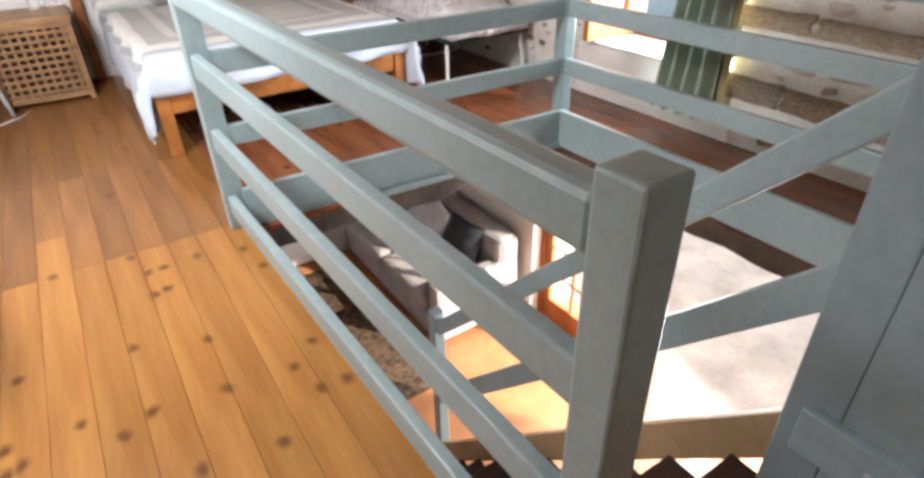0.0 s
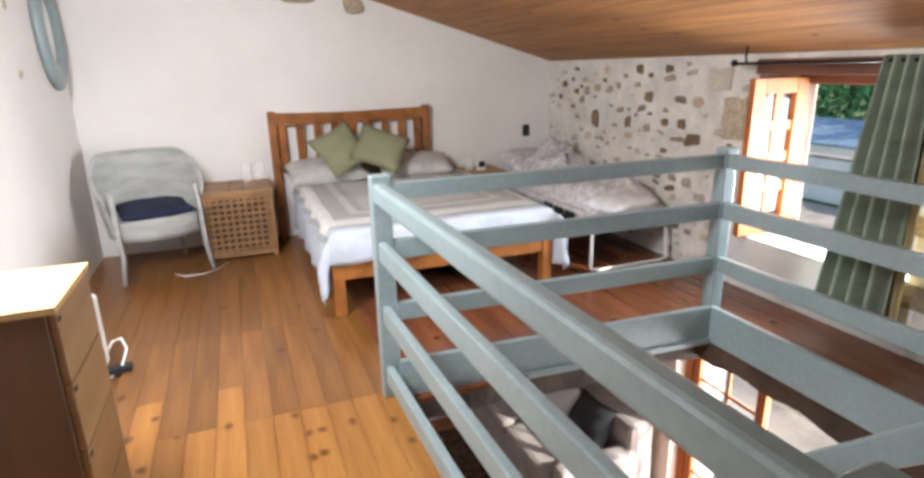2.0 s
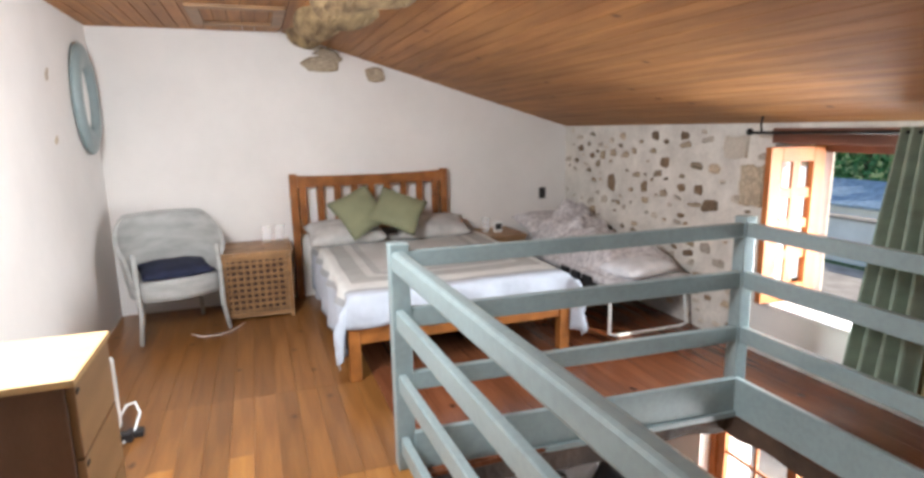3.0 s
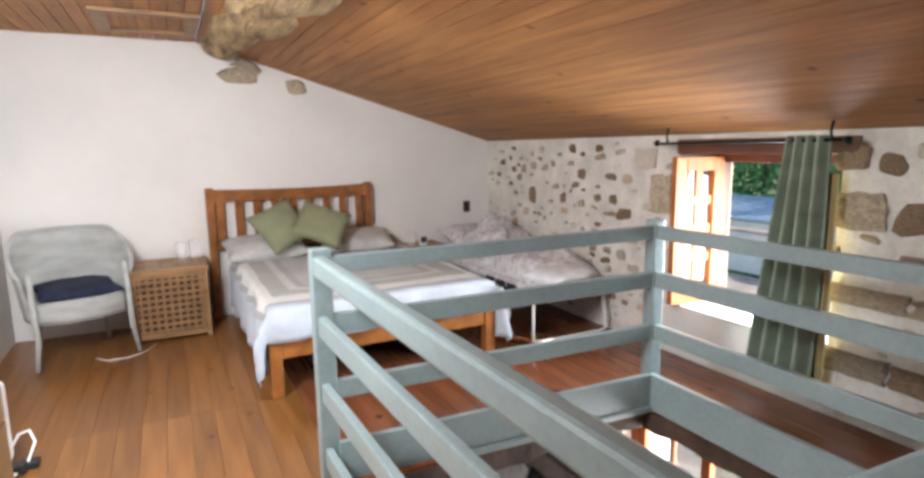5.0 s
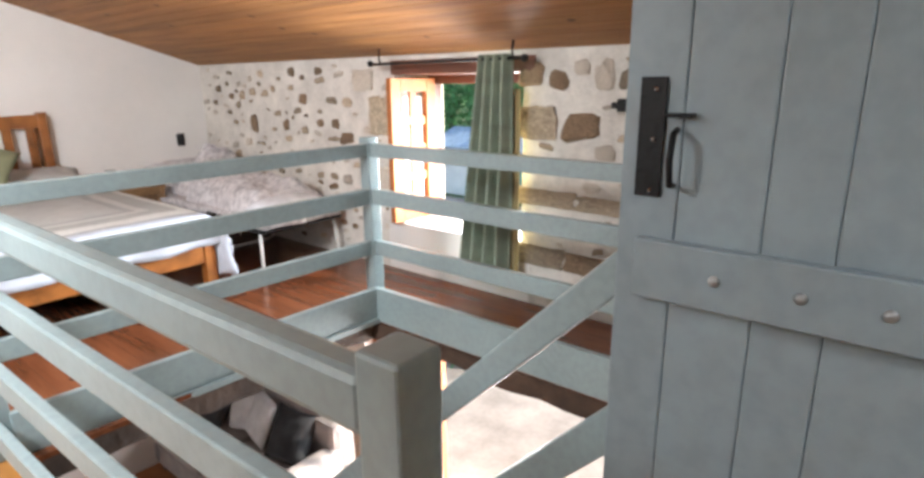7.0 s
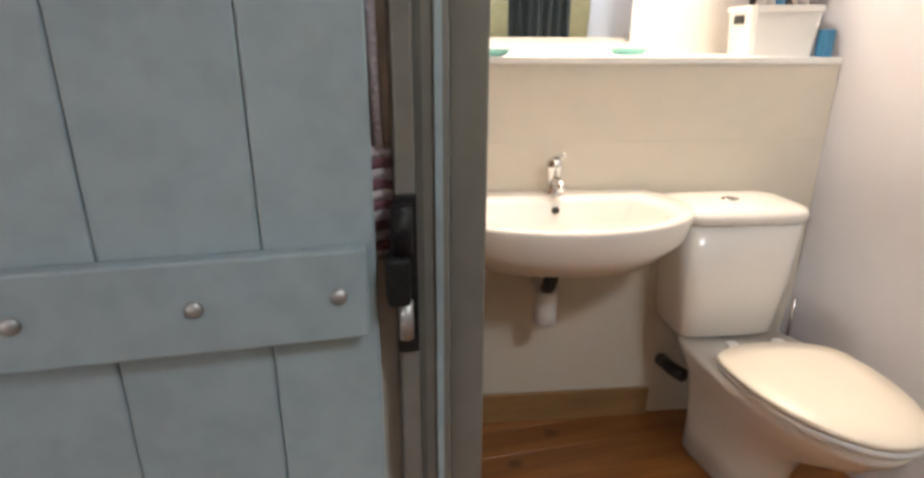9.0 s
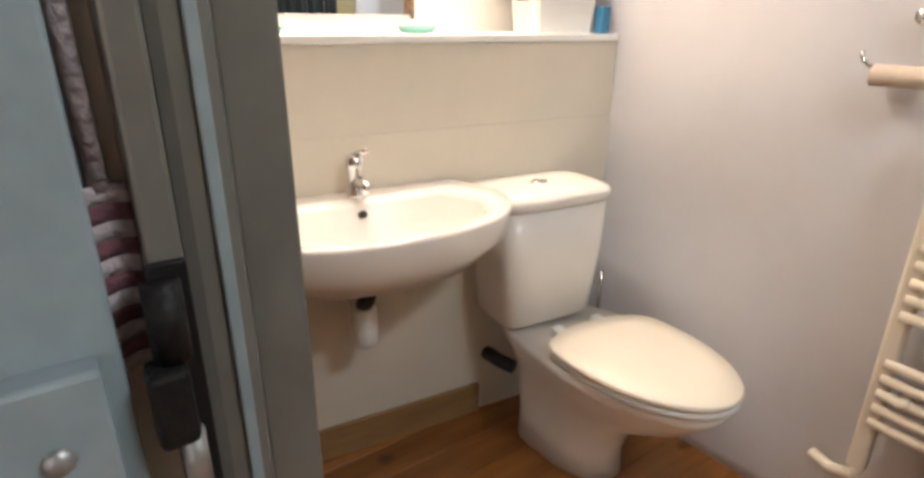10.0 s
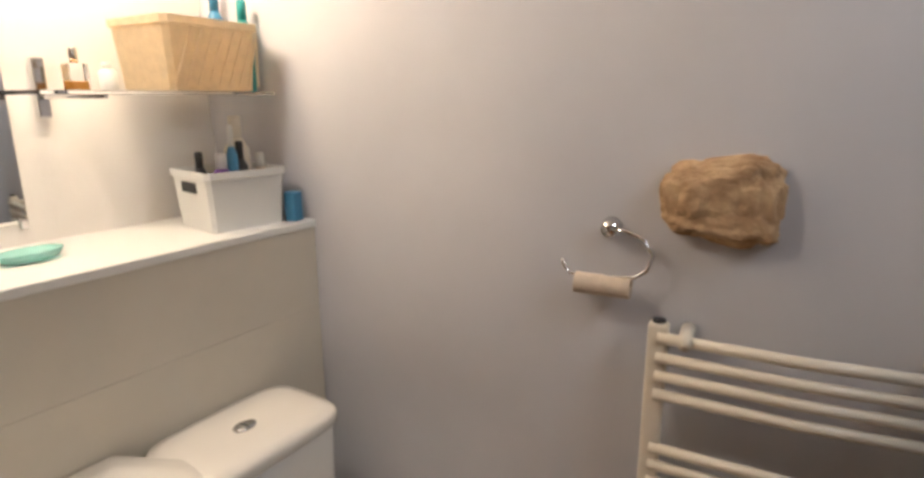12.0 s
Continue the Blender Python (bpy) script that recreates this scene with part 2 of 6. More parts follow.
STEP_AND_SHADE = material("dark_stair_wood_and_crate_shade", (0.060, 0.026, 0.020), 0.4, vary=0.2, scale=4, stretch=(1, 5, 5), bump=0.06)
STRING = material("pale_stringer_wood", (0.48, 0.32, 0.17), 0.5, vary=0.15, scale=4, stretch=(6, 1, 1), bump=0.06)
PAVING = material("pale_paving", (0.40, 0.345, 0.30), 0.9, vary=0.15, scale=2, bump=0.3, bump_scale=20)
GRASS = material("lawn", (0.09, 0.15, 0.035), 0.95, vary=0.3, scale=9, bump=0.6, bump_scale=60)
LEAF = material("tree_leaves", (0.11, 0.33, 0.11), 0.6, vary=0.3, scale=3, bump=0.0)
BARK = material("tree_bark", (0.10, 0.075, 0.05), 0.95, vary=0.3, scale=12, bump=0.8, bump_scale=40)
RENDER = material("white_render", (0.78, 0.77, 0.74), 0.9, vary=0.05, scale=2, bump=0.2, bump_scale=20, grain_amount=0.05)
SLATE = material("blue_grey_roof", (0.30, 0.40, 0.52), 0.6, vary=0.15, scale=6, bump=0.2)
STRIPE_RED = material("plum_towel", (0.17, 0.07, 0.09), 0.95, vary=0.15, scale=20, bump=0.5, bump_scale=150)
STRIPE_WHITE = material("white_towel", (0.42, 0.36, 0.38), 0.95, vary=0.08, scale=20, bump=0.5, bump_scale=150)
LAMP_SHADE = material("ivory_shade", (0.85, 0.72, 0.5), 0.6, vary=0.02, bump=0.0, emit=2.5)

MIRROR = bpy.data.materials.new("mirror_silver")
MIRROR.use_nodes = True
mp_ = MIRROR.node_tree.nodes["Principled BSDF"]
mp_.inputs["Base Color"].default_value, mp_.inputs["Metallic"].default_value, mp_.inputs["Roughness"].default_value = (0.86, 0.87, 0.86, 1), 1.0, 0.02


def quilt_material():
    """Grey quilt with cream bands that run round the bed, in the bed's own coordinates."""
    m = material("banded_quilt", (0.56, 0.56, 0.56), 0.92, vary=0.12, scale=9, bump=0.55, bump_scale=26, bump_dist=0.008)
    n, l = m.node_tree.nodes, m.node_tree.links
    p = n["Principled BSDF"]
    old = p.inputs["Base Color"].links[0].from_socket
    at = n.new("ShaderNodeAttribute")
    at.attribute_name = "band"
    ramp = n.new("ShaderNodeValToRGB")
    ramp.color_ramp.interpolation = "CONSTANT"
    e = ramp.color_ramp.elements
    e[0].position, e[0].color = 0.0, (0.54, 0.585, 0.66, 1)
    e[1].position, e[1].color = 0.255, (0.43, 0.44, 0.45, 1)
    for pos, c in ((0.30, (0.74, 0.74, 0.71, 1)), (0.42, (0.47, 0.47, 0.45, 1)), (0.53, (0.64, 0.64, 0.61, 1)), (0.58, (0.46, 0.46, 0.45, 1)), (0.63, (0.57, 0.57, 0.55, 1))):
        s = e.new(pos)
        s.color = c
    l.new(at.outputs["Fac"], ramp.inputs[0])
    mix = n.new("ShaderNodeMixRGB")
    mix.blend_type, mix.inputs[0].default_value = "MULTIPLY", 0.55
    l.new(ramp.outputs[0], mix.inputs[1])
    l.new(old, mix.inputs[2])
    gain = n.new("ShaderNodeMixRGB")
    gain.blend_type, gain.inputs[0].default_value = "ADD", 0.10
    l.new(mix.outputs[0], gain.inputs[1])
    l.new(ramp.outputs[0], gain.inputs[2])
    l.new(gain.outputs[0], p.inputs["Base Color"])
    return m


QUILT = quilt_material()


# ---- builders ----
def put(name, bm, mat, parent=None, label="", smooth=False, mods=None):
    me = bpy.data.meshes.new(name)
    bmesh.ops.recalc_face_normals(bm, faces=bm.faces[:])
    bm.to_mesh(me)
    bm.free()
    me.materials.append(mat)
    if smooth:
        me.polygons.foreach_set("use_smooth", [True] * len(me.polygons))
    ob = new(name, me)
    if parent is not None:
        attach(ob, parent)
    if label:
        ob["label"] = label
    return ob


BASES = {}


def attach(ob, parent):
    """Children are modelled in world places; only the Empty of a thing has a place of its own."""
    ob.parent = parent
    loc = BASES.get(parent.name)
    if loc is not None:
        ob.matrix_parent_inverse = Matrix.Translation(-Vector(loc))
    return ob


def thing(name, loc, label, category, group="", kind=""):
    e = new(name)
    e.location = loc
    e.empty_display_size = 0.1
    BASES[e.name] = Vector(loc)
    return tagged(e, label, category, group, kind)


def cube(bm, x0, x1, y0, y1, z0, z1, bevel=0.0, turn=None):
    m = Matrix.LocRotScale(((x0 + x1) / 2, (y0 + y1) / 2, (z0 + z1) / 2), None, (abs(x1 - x0), abs(y1 - y0), abs(z1 - z0)))
    if turn is not None:
        m = turn @ m
    r = bmesh.ops.create_cube(bm, size=1, matrix=m)
    if bevel:
        edges = list({e for v in r["verts"] for e in v.link_edges})
        bmesh.ops.bevel(bm, geom=edges, offset=bevel, segments=2, affect="EDGES", profile=0.5)


def slab(name, x0, x1, y0, y1, z0, z1, mat, parent=None, bevel=0.004, label="", turn=None):
    bm = bmesh.new()
    cube(bm, x0, x1, y0, y1, z0, z1, bevel, turn)
    return put(name, bm, mat, parent, label)


def beam_between(bm, a, b, w, h, bevel=0.004, up=Vector((0, 0, 1))):
    """A bar of section w x h from a to b."""
    a, b = Vector(a), Vector(b)
    d = (b - a).normalized()
    s = d.cross(up).normalized()
    u = s.cross(d)
    m = Matrix((s, d, u)).transposed().to_4x4()
    m.translation = (a + b) / 2
    r = bmesh.ops.create_cube(bm, size=1, matrix=m @ Matrix.Diagonal((w, (b - a).length, h, 1)))
    if bevel:
        bmesh.ops.bevel(bm, geom=list({e for v in r["verts"] for e in v.link_edges}), offset=bevel, segments=2, affect="EDGES", profile=0.5)


def bar(name, a, b, w, h, mat, parent=None, bevel=0.004, label=""):
    bm = bmesh.new()
    beam_between(bm, a, b, w, h, bevel)
    return put(name, bm, mat, parent, label)


def sweep(bm, pts, radius, sides=8, close=True):
    """A round tube along points; radius is a number or one for each point."""
    pts = [Vector(p) for p in pts]
    rad = radius if isinstance(radius, (list, tuple)) else [radius] * len(pts)
    rings, ref = [], None
    for i, p in enumerate(pts):
        d = (pts[min(i + 1, len(pts) - 1)] - pts[max(i - 1, 0)]).normalized()
        if ref is None:
            ref = d.orthogonal().normalized()
        s = (ref - d * ref.dot(d)).normalized()
        ref, t = s, d.cross(s)
        rings.append([bm.verts.new(p + (s * math.cos(k * math.tau / sides) + t * math.sin(k * math.tau / sides)) * rad[i]) for k in range(sides)])
    for r0, r1 in zip(rings, rings[1:]):
        for k in range(sides):
            bm.faces.new((r0[k], r0[(k + 1) % sides], r1[(k + 1) % sides], r1[k]))
    if close:
        bm.faces.new(rings[0][::-1])
        bm.faces.new(rings[-1])


def tube(name, pts, radius, mat, parent=None, sides=8, label=""):
    bm = bmesh.new()
    sweep(bm, pts, radius, sides)
    return put(name, bm, mat, parent, label, smooth=True)


def lathe(bm, profile, center, sides=20, squash=(1, 1)):
    """Turns (radius, height) pairs about the upright axis at center."""
    rings = []
    for r, z in profile:
        rings.append([bm.verts.new((center[0] + squash[0] * r * math.cos(k * math.tau / sides), center[1] + squash[1] * r * math.sin(k * math.tau / sides), center[2] + z)) for k in range(sides)])
    for a, b in zip(rings, rings[1:]):
        for k in range(sides):
            bm.faces.new((a[k], a[(k + 1) % sides], b[(k + 1) % sides], b[k]))
    bm.faces.new(rings[0][::-1])
    bm.faces.new(rings[-1])


def turned(name, profile, center, mat, parent=None, sides=20, squash=(1, 1), label=""):
    bm = bmesh.new()
    lathe(bm, profile, center, sides, squash)
    return put(name, bm, mat, parent, label, smooth=True)


def sheet(bm, nx, ny, fn):
    """A grid of nx x ny cells through fn(u, v)."""
    vs = [[bm.verts.new(fn(i / nx, j / ny)) for j in range(ny + 1)] for i in range(nx + 1)]
    for i in range(nx):
        for j in range(ny):
            bm.faces.new((vs[i][j], vs[i + 1][j], vs[i + 1][j + 1], vs[i][j + 1]))
    return vs


def solid(ob, thickness, offset=0.0):
    md = ob.modifiers.new("thickness", "SOLIDIFY")
    md.thickness, md.offset = thickness, offset
    return ob


def cushion_mesh(bm, m, w, d, h, wobble=0.01, seed=0):
    """A stuffed cushion: square outline, puffed middle, pinched corners."""
    n = 14

    def side(sign):
        def fn(u, v):
            a, b = 2 * u - 1, 2 * v - 1
            puff = (1 - abs(a) ** 2.6) ** 0.55 * (1 - abs(b) ** 2.6) ** 0.55
            pinch = 1 - 0.09 * (1 - abs(a * b)) * max(abs(a), abs(b)) ** 3
            q = noise.noise(Vector((a * 2 + seed, b * 2, sign))) * wobble
            return m @ Vector((a * w / 2 * pinch, b * d / 2 * pinch, sign * (h / 2 * puff) + q * puff))
        return fn
    sheet(bm, n, n, side(1))
    sheet(bm, n, n, side(-1))
    bmesh.ops.remove_doubles(bm, verts=bm.verts[:], dist=0.0008)


def cushion(name, m, w, d, h, mat, label, category="cushion", group="", wobble=0.012, seed=0):
    bm = bmesh.new()
    cushion_mesh(bm, m, w, d, h, wobble, seed)
    return tagged(put(name, bm, mat, smooth=True), label, category, group)


def ceiling_at(x):
    return RIDGE_Z if x <= RIDGE_X else RIDGE_Z - SLOPE * (x - RIDGE_X)

gn, gl = CEILING_WOOD.node_tree.nodes, CEILING_WOOD.node_tree.links
gp = gn["Principled BSDF"]
gold = gp.inputs["Base Color"].links[0].from_socket
ggeo, ghsv, gmr = gn.new("ShaderNodeNewGeometry"), gn.new("ShaderNodeHueSaturation"), gn.new("ShaderNodeMapRange")
gmr.inputs["To Min"].default_value, gmr.inputs["To Max"].default_value = 0.84, 1.14
gl.new(ggeo.outputs["Random Per Island"], gmr.inputs["Value"])
gl.new(gmr.outputs[0], ghsv.inputs["Value"])
gl.new(gold, ghsv.inputs["Color"])
gl.new(ghsv.outputs[0], gp.inputs["Base Color"])

# redder far boards; their colour also holds shade the roof lamp leaves out
FLOOR_MID = knotty("red_honey_floor_shaded", (0.235, 0.102, 0.028), (0.15, 0.058, 0.014), 0.30, density=0.78)

# dark brown for the unseen south wall, to cut light bounced onto the newel
LOW_BOUNCE = material("dark_low_bounce_wall", (0.17, 0.10, 0.06), 0.6, vary=0.2, scale=4, stretch=(5, 5, 0.7), bump=0.1)
BATH_BOARD = knotty("dark_bathroom_boards", (0.30, 0.120, 0.030), (0.19, 0.068, 0.015), 0.33, density=0.6)

# ---- structure: upper storey ----
WX0, WX1, WY0, WY1 = 0.70, 2.36, 0.36, 2.30              # stairwell
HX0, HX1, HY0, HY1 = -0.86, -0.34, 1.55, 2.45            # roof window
OY0, OY1, OZ0, OZ1 = 1.78, 2.80, 0.33, 1.34              # window in the stone wall


def structure(ob, label, category):
    return tagged(ob, label, category, kind="structure")


def boxes(name, rows, mat, label, category, bevel=0.0):
    bm = bmesh.new()
    for r in rows:
        cube(bm, *r, bevel)
    return structure(put(name, bm, mat), label, category)


floor = boxes("floor", [(WEST, WX0, SOUTH, NORTH, -0.09, -0.024), (WX0, WX1, SOUTH, WY0, -0.09, -0.024), (WX0, WX1, WY1, NORTH, -0.09, -0.024),
                        (WX1, EAST, SOUTH, NORTH, -0.09, -0.024)], OAK_OLD, "varnished honey pine board floor with dark knots", "floor")
north = bmesh.new()
outline = [(WEST - 0.2, -0.19), (EAST + 0.5, -0.19), (EAST + 0.5, ceiling_at(EAST + 0.5)), (RIDGE_X, RIDGE_Z + 0.03), (WEST - 0.2, RIDGE_Z + 0.03)]
fa = [north.verts.new((x, NORTH, z)) for x, z in outline]
fb = [north.verts.new((x, NORTH + 0.3, z)) for x, z in outline]
north.faces.new(fa)
north.faces.new(fb[::-1])
for i in range(5):
    north.faces.new((fa[i], fa[(i + 1) % 5], fb[(i + 1) % 5], fb[i]))
structure(put("wall_north", north, PLASTER), "white plastered gable wall with two bare stones", "wall")
boxes("wall_west", [(WEST - 0.2, WEST, SOUTH - 0.115, NORTH, -0.19, RIDGE_Z + 0.03)], PLASTER, "white plastered side wall", "wall")
wall_east = boxes("wall_east", [(EAST, EAST + 0.5, SOUTH, OY0, -0.19, 1.52), (EAST, EAST + 0.5, OY1, NORTH, -0.19, 1.52),
                                (EAST, EAST + 0.5, OY0, OY1, -0.19, OZ0), (EAST, EAST + 0.5, OY0, OY1, OZ1 + 0.09, 1.52)],
                  LIME, "rubble stone wall pointed with pale lime mortar", "wall")
# this wall is out of view; its dark colour keeps bounced light down
boxes("wall_south", [(WEST, 0.56, -0.550, SOUTH, -0.19, RIDGE_Z + 0.03), (0.56, 1.40, -0.550, SOUTH, 2.02, RIDGE_Z + 0.03),
                     (1.40, EAST, -0.550, SOUTH, -0.19, RIDGE_Z + 0.03)], LOW_BOUNCE, "unseen south wall with a doorway, darkened to cut bounced light", "wall")
boxes("wall_partition", [(1.345, 1.60, SOUTH, 0.33, 0.0, 1.90)], PLASTER, "white plastered partition behind the open door", "wall")

# window reveal, sill and lintel
boxes("window_sill", [(EAST - 0.012, EAST + 0.42, OY0 - 0.03, OY1 + 0.06, OZ0 - 0.004, OZ0 + 0.02)], PLASTER, "white painted deep window sill", "sill", 0.008)
boxes("trim", [(EAST - 0.006, EAST, OY0 - 0.06, OY1 + 0.10, 0.0, OZ0 - 0.005)], PLASTER, "smooth white apron under the window", "trim", 0.002)
boxes("lintel", [(EAST - 0.01, EAST + 0.5, OY0 - 0.08, OY1 + 0.02, OZ1, OZ1 + 0.09)], DARK_FRAME, "dark red-brown timber window lintel", "lintel", 0.006)
window = thing("window_1", (3.44, 2.26, OZ0), "orange wooden window with its leaf swung inward", "window", kind="structure")
for nm, r in (("jamb", (3.42, 3.49, OY1 - 0.07, OY1, OZ0 + 0.02, OZ1)), ("jamb", (3.42, 3.49, OY0, OY0 + 0.06, OZ0 + 0.02, OZ1)),
              ("window_head", (3.42, 3.49, OY0 + 0.06, OY1 - 0.07, OZ1 - 0.06, OZ1)), ("threshold", (3.42, 3.49, OY0 + 0.06, OY1 - 0.07, OZ0 + 0.02, OZ0 + 0.06))):
    slab(nm, *r, DARK_FRAME, window)


def glazed_leaf(parent, m, w, h, cols, rows, wood, thick=0.04, stile=0.055, base=0.08, half=0.011):
    """A glazed casement in the plane u, up; m carries it to its place."""
    bm = bmesh.new()
    for r in ((0, stile, -thick / 2, thick / 2, 0, h), (w - stile, w, -thick / 2, thick / 2, 0, h),
              (stile, w - stile, -thick / 2, thick / 2, 0, base), (stile, w - stile, -thick / 2, thick / 2, h - stile, h)):
        cube(bm, *r, 0.004, m)
    leaf = put("leaf", bm, wood, parent)
    iw, ih = w - 2 * stile, h - stile - base
    for c in range(1, cols):
        slab("glazing_bar", stile + iw * c / cols - half, stile + iw * c / cols + half, -0.012, 0.012, base, h - stile, wood, leaf, 0.003, turn=m)
    for r in range(1, rows):
        slab("glazing_bar", stile, w - stile, -0.010, 0.010, base + ih * r / rows - half, base + ih * r / rows + half, wood, leaf, 0.003, turn=m)
    for c in range(cols):
        for r in range(rows):
            g = slab("pane", stile + iw * c / cols + half + 0.001, stile + iw * (c + 1) / cols - half - 0.001, -0.002, 0.002,
                     base + ih * r / rows + half + 0.001, base + ih * (r + 1) / rows - half - 0.001, THIN_GLASS, leaf, 0, turn=m)
            g.visible_shadow = False
    return leaf


glazed_leaf(window, pose(3.415, 2.742, OZ0 + 0.03, 0, 0, 178), 0.42, OZ1 - OZ0 - 0.05, 2, 4, CASE_WOOD, 0.045, 0.09, 0.11, 0.030)

# stones in the east wall
stone_meshes = []
for k in range(7):
    bm = bmesh.new()
    bmesh.ops.create_icosphere(bm, subdivisions=2, radius=0.5)
    for v in bm.verts:
        c = v.co
        p = 0.62
        c = Vector([math.copysign(abs(q * 2) ** p / 2, q) for q in c])
        s = Vector((k * 7.3, 0, 0))
        v.co = c * (1 + 0.42 * noise.noise(v.co * 2.6 + s) + 0.22 * noise.noise(v.co * 6 + s))
    me = bpy.data.meshes.new("stone")
    bm.to_mesh(me)
    bm.free()
    stone_meshes.append(me)


STONE_KINDS = {}
rs = random.Random(4)


def stone(y, z, w, h, mat, proud=0.012, x=None, parent=None, turn=0.0, side="x"):
    key = (rs.randrange(len(stone_meshes)), mat.name)
    if key not in STONE_KINDS:
        STONE_KINDS[key] = stone_meshes[key[0]].copy()
        STONE_KINDS[key].materials.append(mat)
    me = STONE_KINDS[key]
    ob = new("stone", me)
    if side == "x":
        ob.matrix_basis = Matrix.LocRotScale((EAST + 0.016 - proud if x is None else x, y, z), Euler((turn, 0, 0)), (0.045, w, h))
    else:
        ob.matrix_basis = Matrix.LocRotScale((y, x, z), Euler((0, turn, 0)), (w, 0.08, h))
    return attach(ob, parent or wall_east)


block_meshes = []
for k in range(4):
    bm = bmesh.new()
    bmesh.ops.create_cube(bm, size=1)
    bmesh.ops.subdivide_edges(bm, edges=bm.edges[:], cuts=5, use_grid_fill=True)
    for v in bm.verts:
        q = v.co * 3.0 + Vector((k * 5.1, 2, 0))
        v.co += Vector((0, noise.noise(q), noise.noise(q + Vector((0, 0, 7))))) * 0.10
        v.co.x += 0.12 * noise.noise(q * 1.7) - 0.5 * max(0, abs(v.co.y) - 0.42) - 0.5 * max(0, abs(v.co.z) - 0.42)
    me = bpy.data.meshes.new("stone")
    bm.to_mesh(me)
    bm.free()
    block_meshes.append(me)


def wall_stone_block(y0, y1, z0, z1, mat, proud=0.010):
    """A squared stone that fills the stretch y0..y1, z0..z1 of the east wall."""
    me = rs.choice(block_meshes).copy()
    me.materials.append(mat)
    ob = new("stone", me)
    ob.matrix_basis = Matrix.LocRotScale((EAST + 0.022 - proud, (y0 + y1) / 2, (z0 + z1) / 2), Euler((rs.uniform(-0.03, 0.03), 0, 0)), (0.05, y1 - y0, z1 - z0))
    taken.append(((y0 + y1) / 2, (z0 + z1) / 2, y1 - y0, z1 - z0))
    return attach(ob, wall_east)


taken = []
for y0, y1, z0, z1, mt in ((1.565, 1.855, 0.985, 1.155, SANDSTONE), (2.862, 3.035, 0.945, 1.20, SANDSTONE), (3.0, 3.19, 1.24, 1.375, PALE_STONE),
                           (1.43, 1.845, 0.605, 0.70, STONE), (0.98, 1.40, 0.60, 0.685, STONE), (0.50, 0.94, 0.60, 0.69, STONE),
                           (1.50, 1.82, 0.245, 0.365, STONE), (1.02, 1.47, 0.24, 0.355, DARK_STONE), (0.48, 0.98, 0.23, 0.35, STONE),
                           (2.87, 3.02, 0.55, 0.72, PALE_STONE), (0.92, 1.08, 1.02, 1.15, SANDSTONE), (0.62, 0.86, 0.98, 1.16, STONE)):
    wall_stone_block(y0, y1, z0, z1, mt)
for y, z, w, h, mt in ((1.41, 1.055, 0.23, 0.14, DARK_STONE), (1.722, 1.328, 0.16, 0.13, DARK_STONE), (1.558, 1.30, 0.12, 0.10, DARK_STONE), (1.297, 1.32, 0.11, 0.17, PALE_STONE),
                       (1.42, 1.36, 0.10, 0.08, PALE_STONE), (1.16, 1.30, 0.12, 0.10, STONE), (1.0, 1.28, 0.14, 0.10, PALE_STONE), (1.80, 0.86, 0.10, 0.05, PALE_STONE), (1.62, 0.83, 0.16, 0.06, PALE_STONE),
                       (1.42, 0.85, 0.14, 0.07, STONE), (1.22, 0.83, 0.17, 0.07, PALE_STONE), (1.70, 0.50, 0.20, 0.06, PALE_STONE), (1.45, 0.47, 0.18, 0.07, PALE_STONE), (1.2, 0.48, 0.22, 0.07, STONE),
                       (4.50, 0.97, 0.12, 0.15, DARK_STONE), (4.04, 0.97, 0.075, 0.09, DARK_STONE), (3.30, 0.90, 0.16, 0.08, DARK_STONE), (3.42, 1.0, 0.08, 0.07, DARK_STONE), (3.60, 1.0, 0.08, 0.06, DARK_STONE),
                       (3.80, 1.18, 0.10, 0.09, DARK_STONE), (3.92, 1.38, 0.09, 0.07, DARK_STONE), (4.65, 1.20, 0.08, 0.08, STONE), (4.82, 1.19, 0.07, 0.05, DARK_STONE), (4.72, 1.12, 0.07, 0.06, STONE),
                       (3.45, 1.17, 0.13, 0.05, STONE), (3.28, 1.16, 0.10, 0.07, STONE), (3.46, 0.89, 0.14, 0.04, STONE), (4.15, 1.06, 0.10, 0.05, STONE)):
    stone(y, z, w, h, mt, 0.010, turn=rs.uniform(-0.2, 0.2))
    taken.append((y, z, w, h))
count = 0
for _ in range(7000):
    if count >= 258:
        break
    y, z = rs.uniform(-0.3, NORTH - 0.04), rs.uniform(0.05, 1.42)
    if OY0 - 0.07 < y < OY1 + 0.05:
        continue
    size = rs.uniform(0.45, 1.0) ** 1.5 * (1.35 if y < 1.8 else 1.0)
    w, h = 0.115 * size * rs.uniform(0.8, 1.25), 0.066 * size * rs.uniform(0.7, 1.3)
    if any(abs(y - a) < (w + c) / 2 + 0.011 and abs(z - b) < (h + d) / 2 + 0.010 for a, b, c, d in taken):
        continue
    mt = rs.choice((PALE_STONE, PALE_STONE, PALE_STONE, STONE, STONE, DARK_STONE))
    stone(y, z, w, h, mt, rs.uniform(0.0, 0.012), turn=rs.uniform(-0.25, 0.25))
    taken.append((y, z, w, h))
    count += 1
gable = bpy.data.objects["wall_north"]
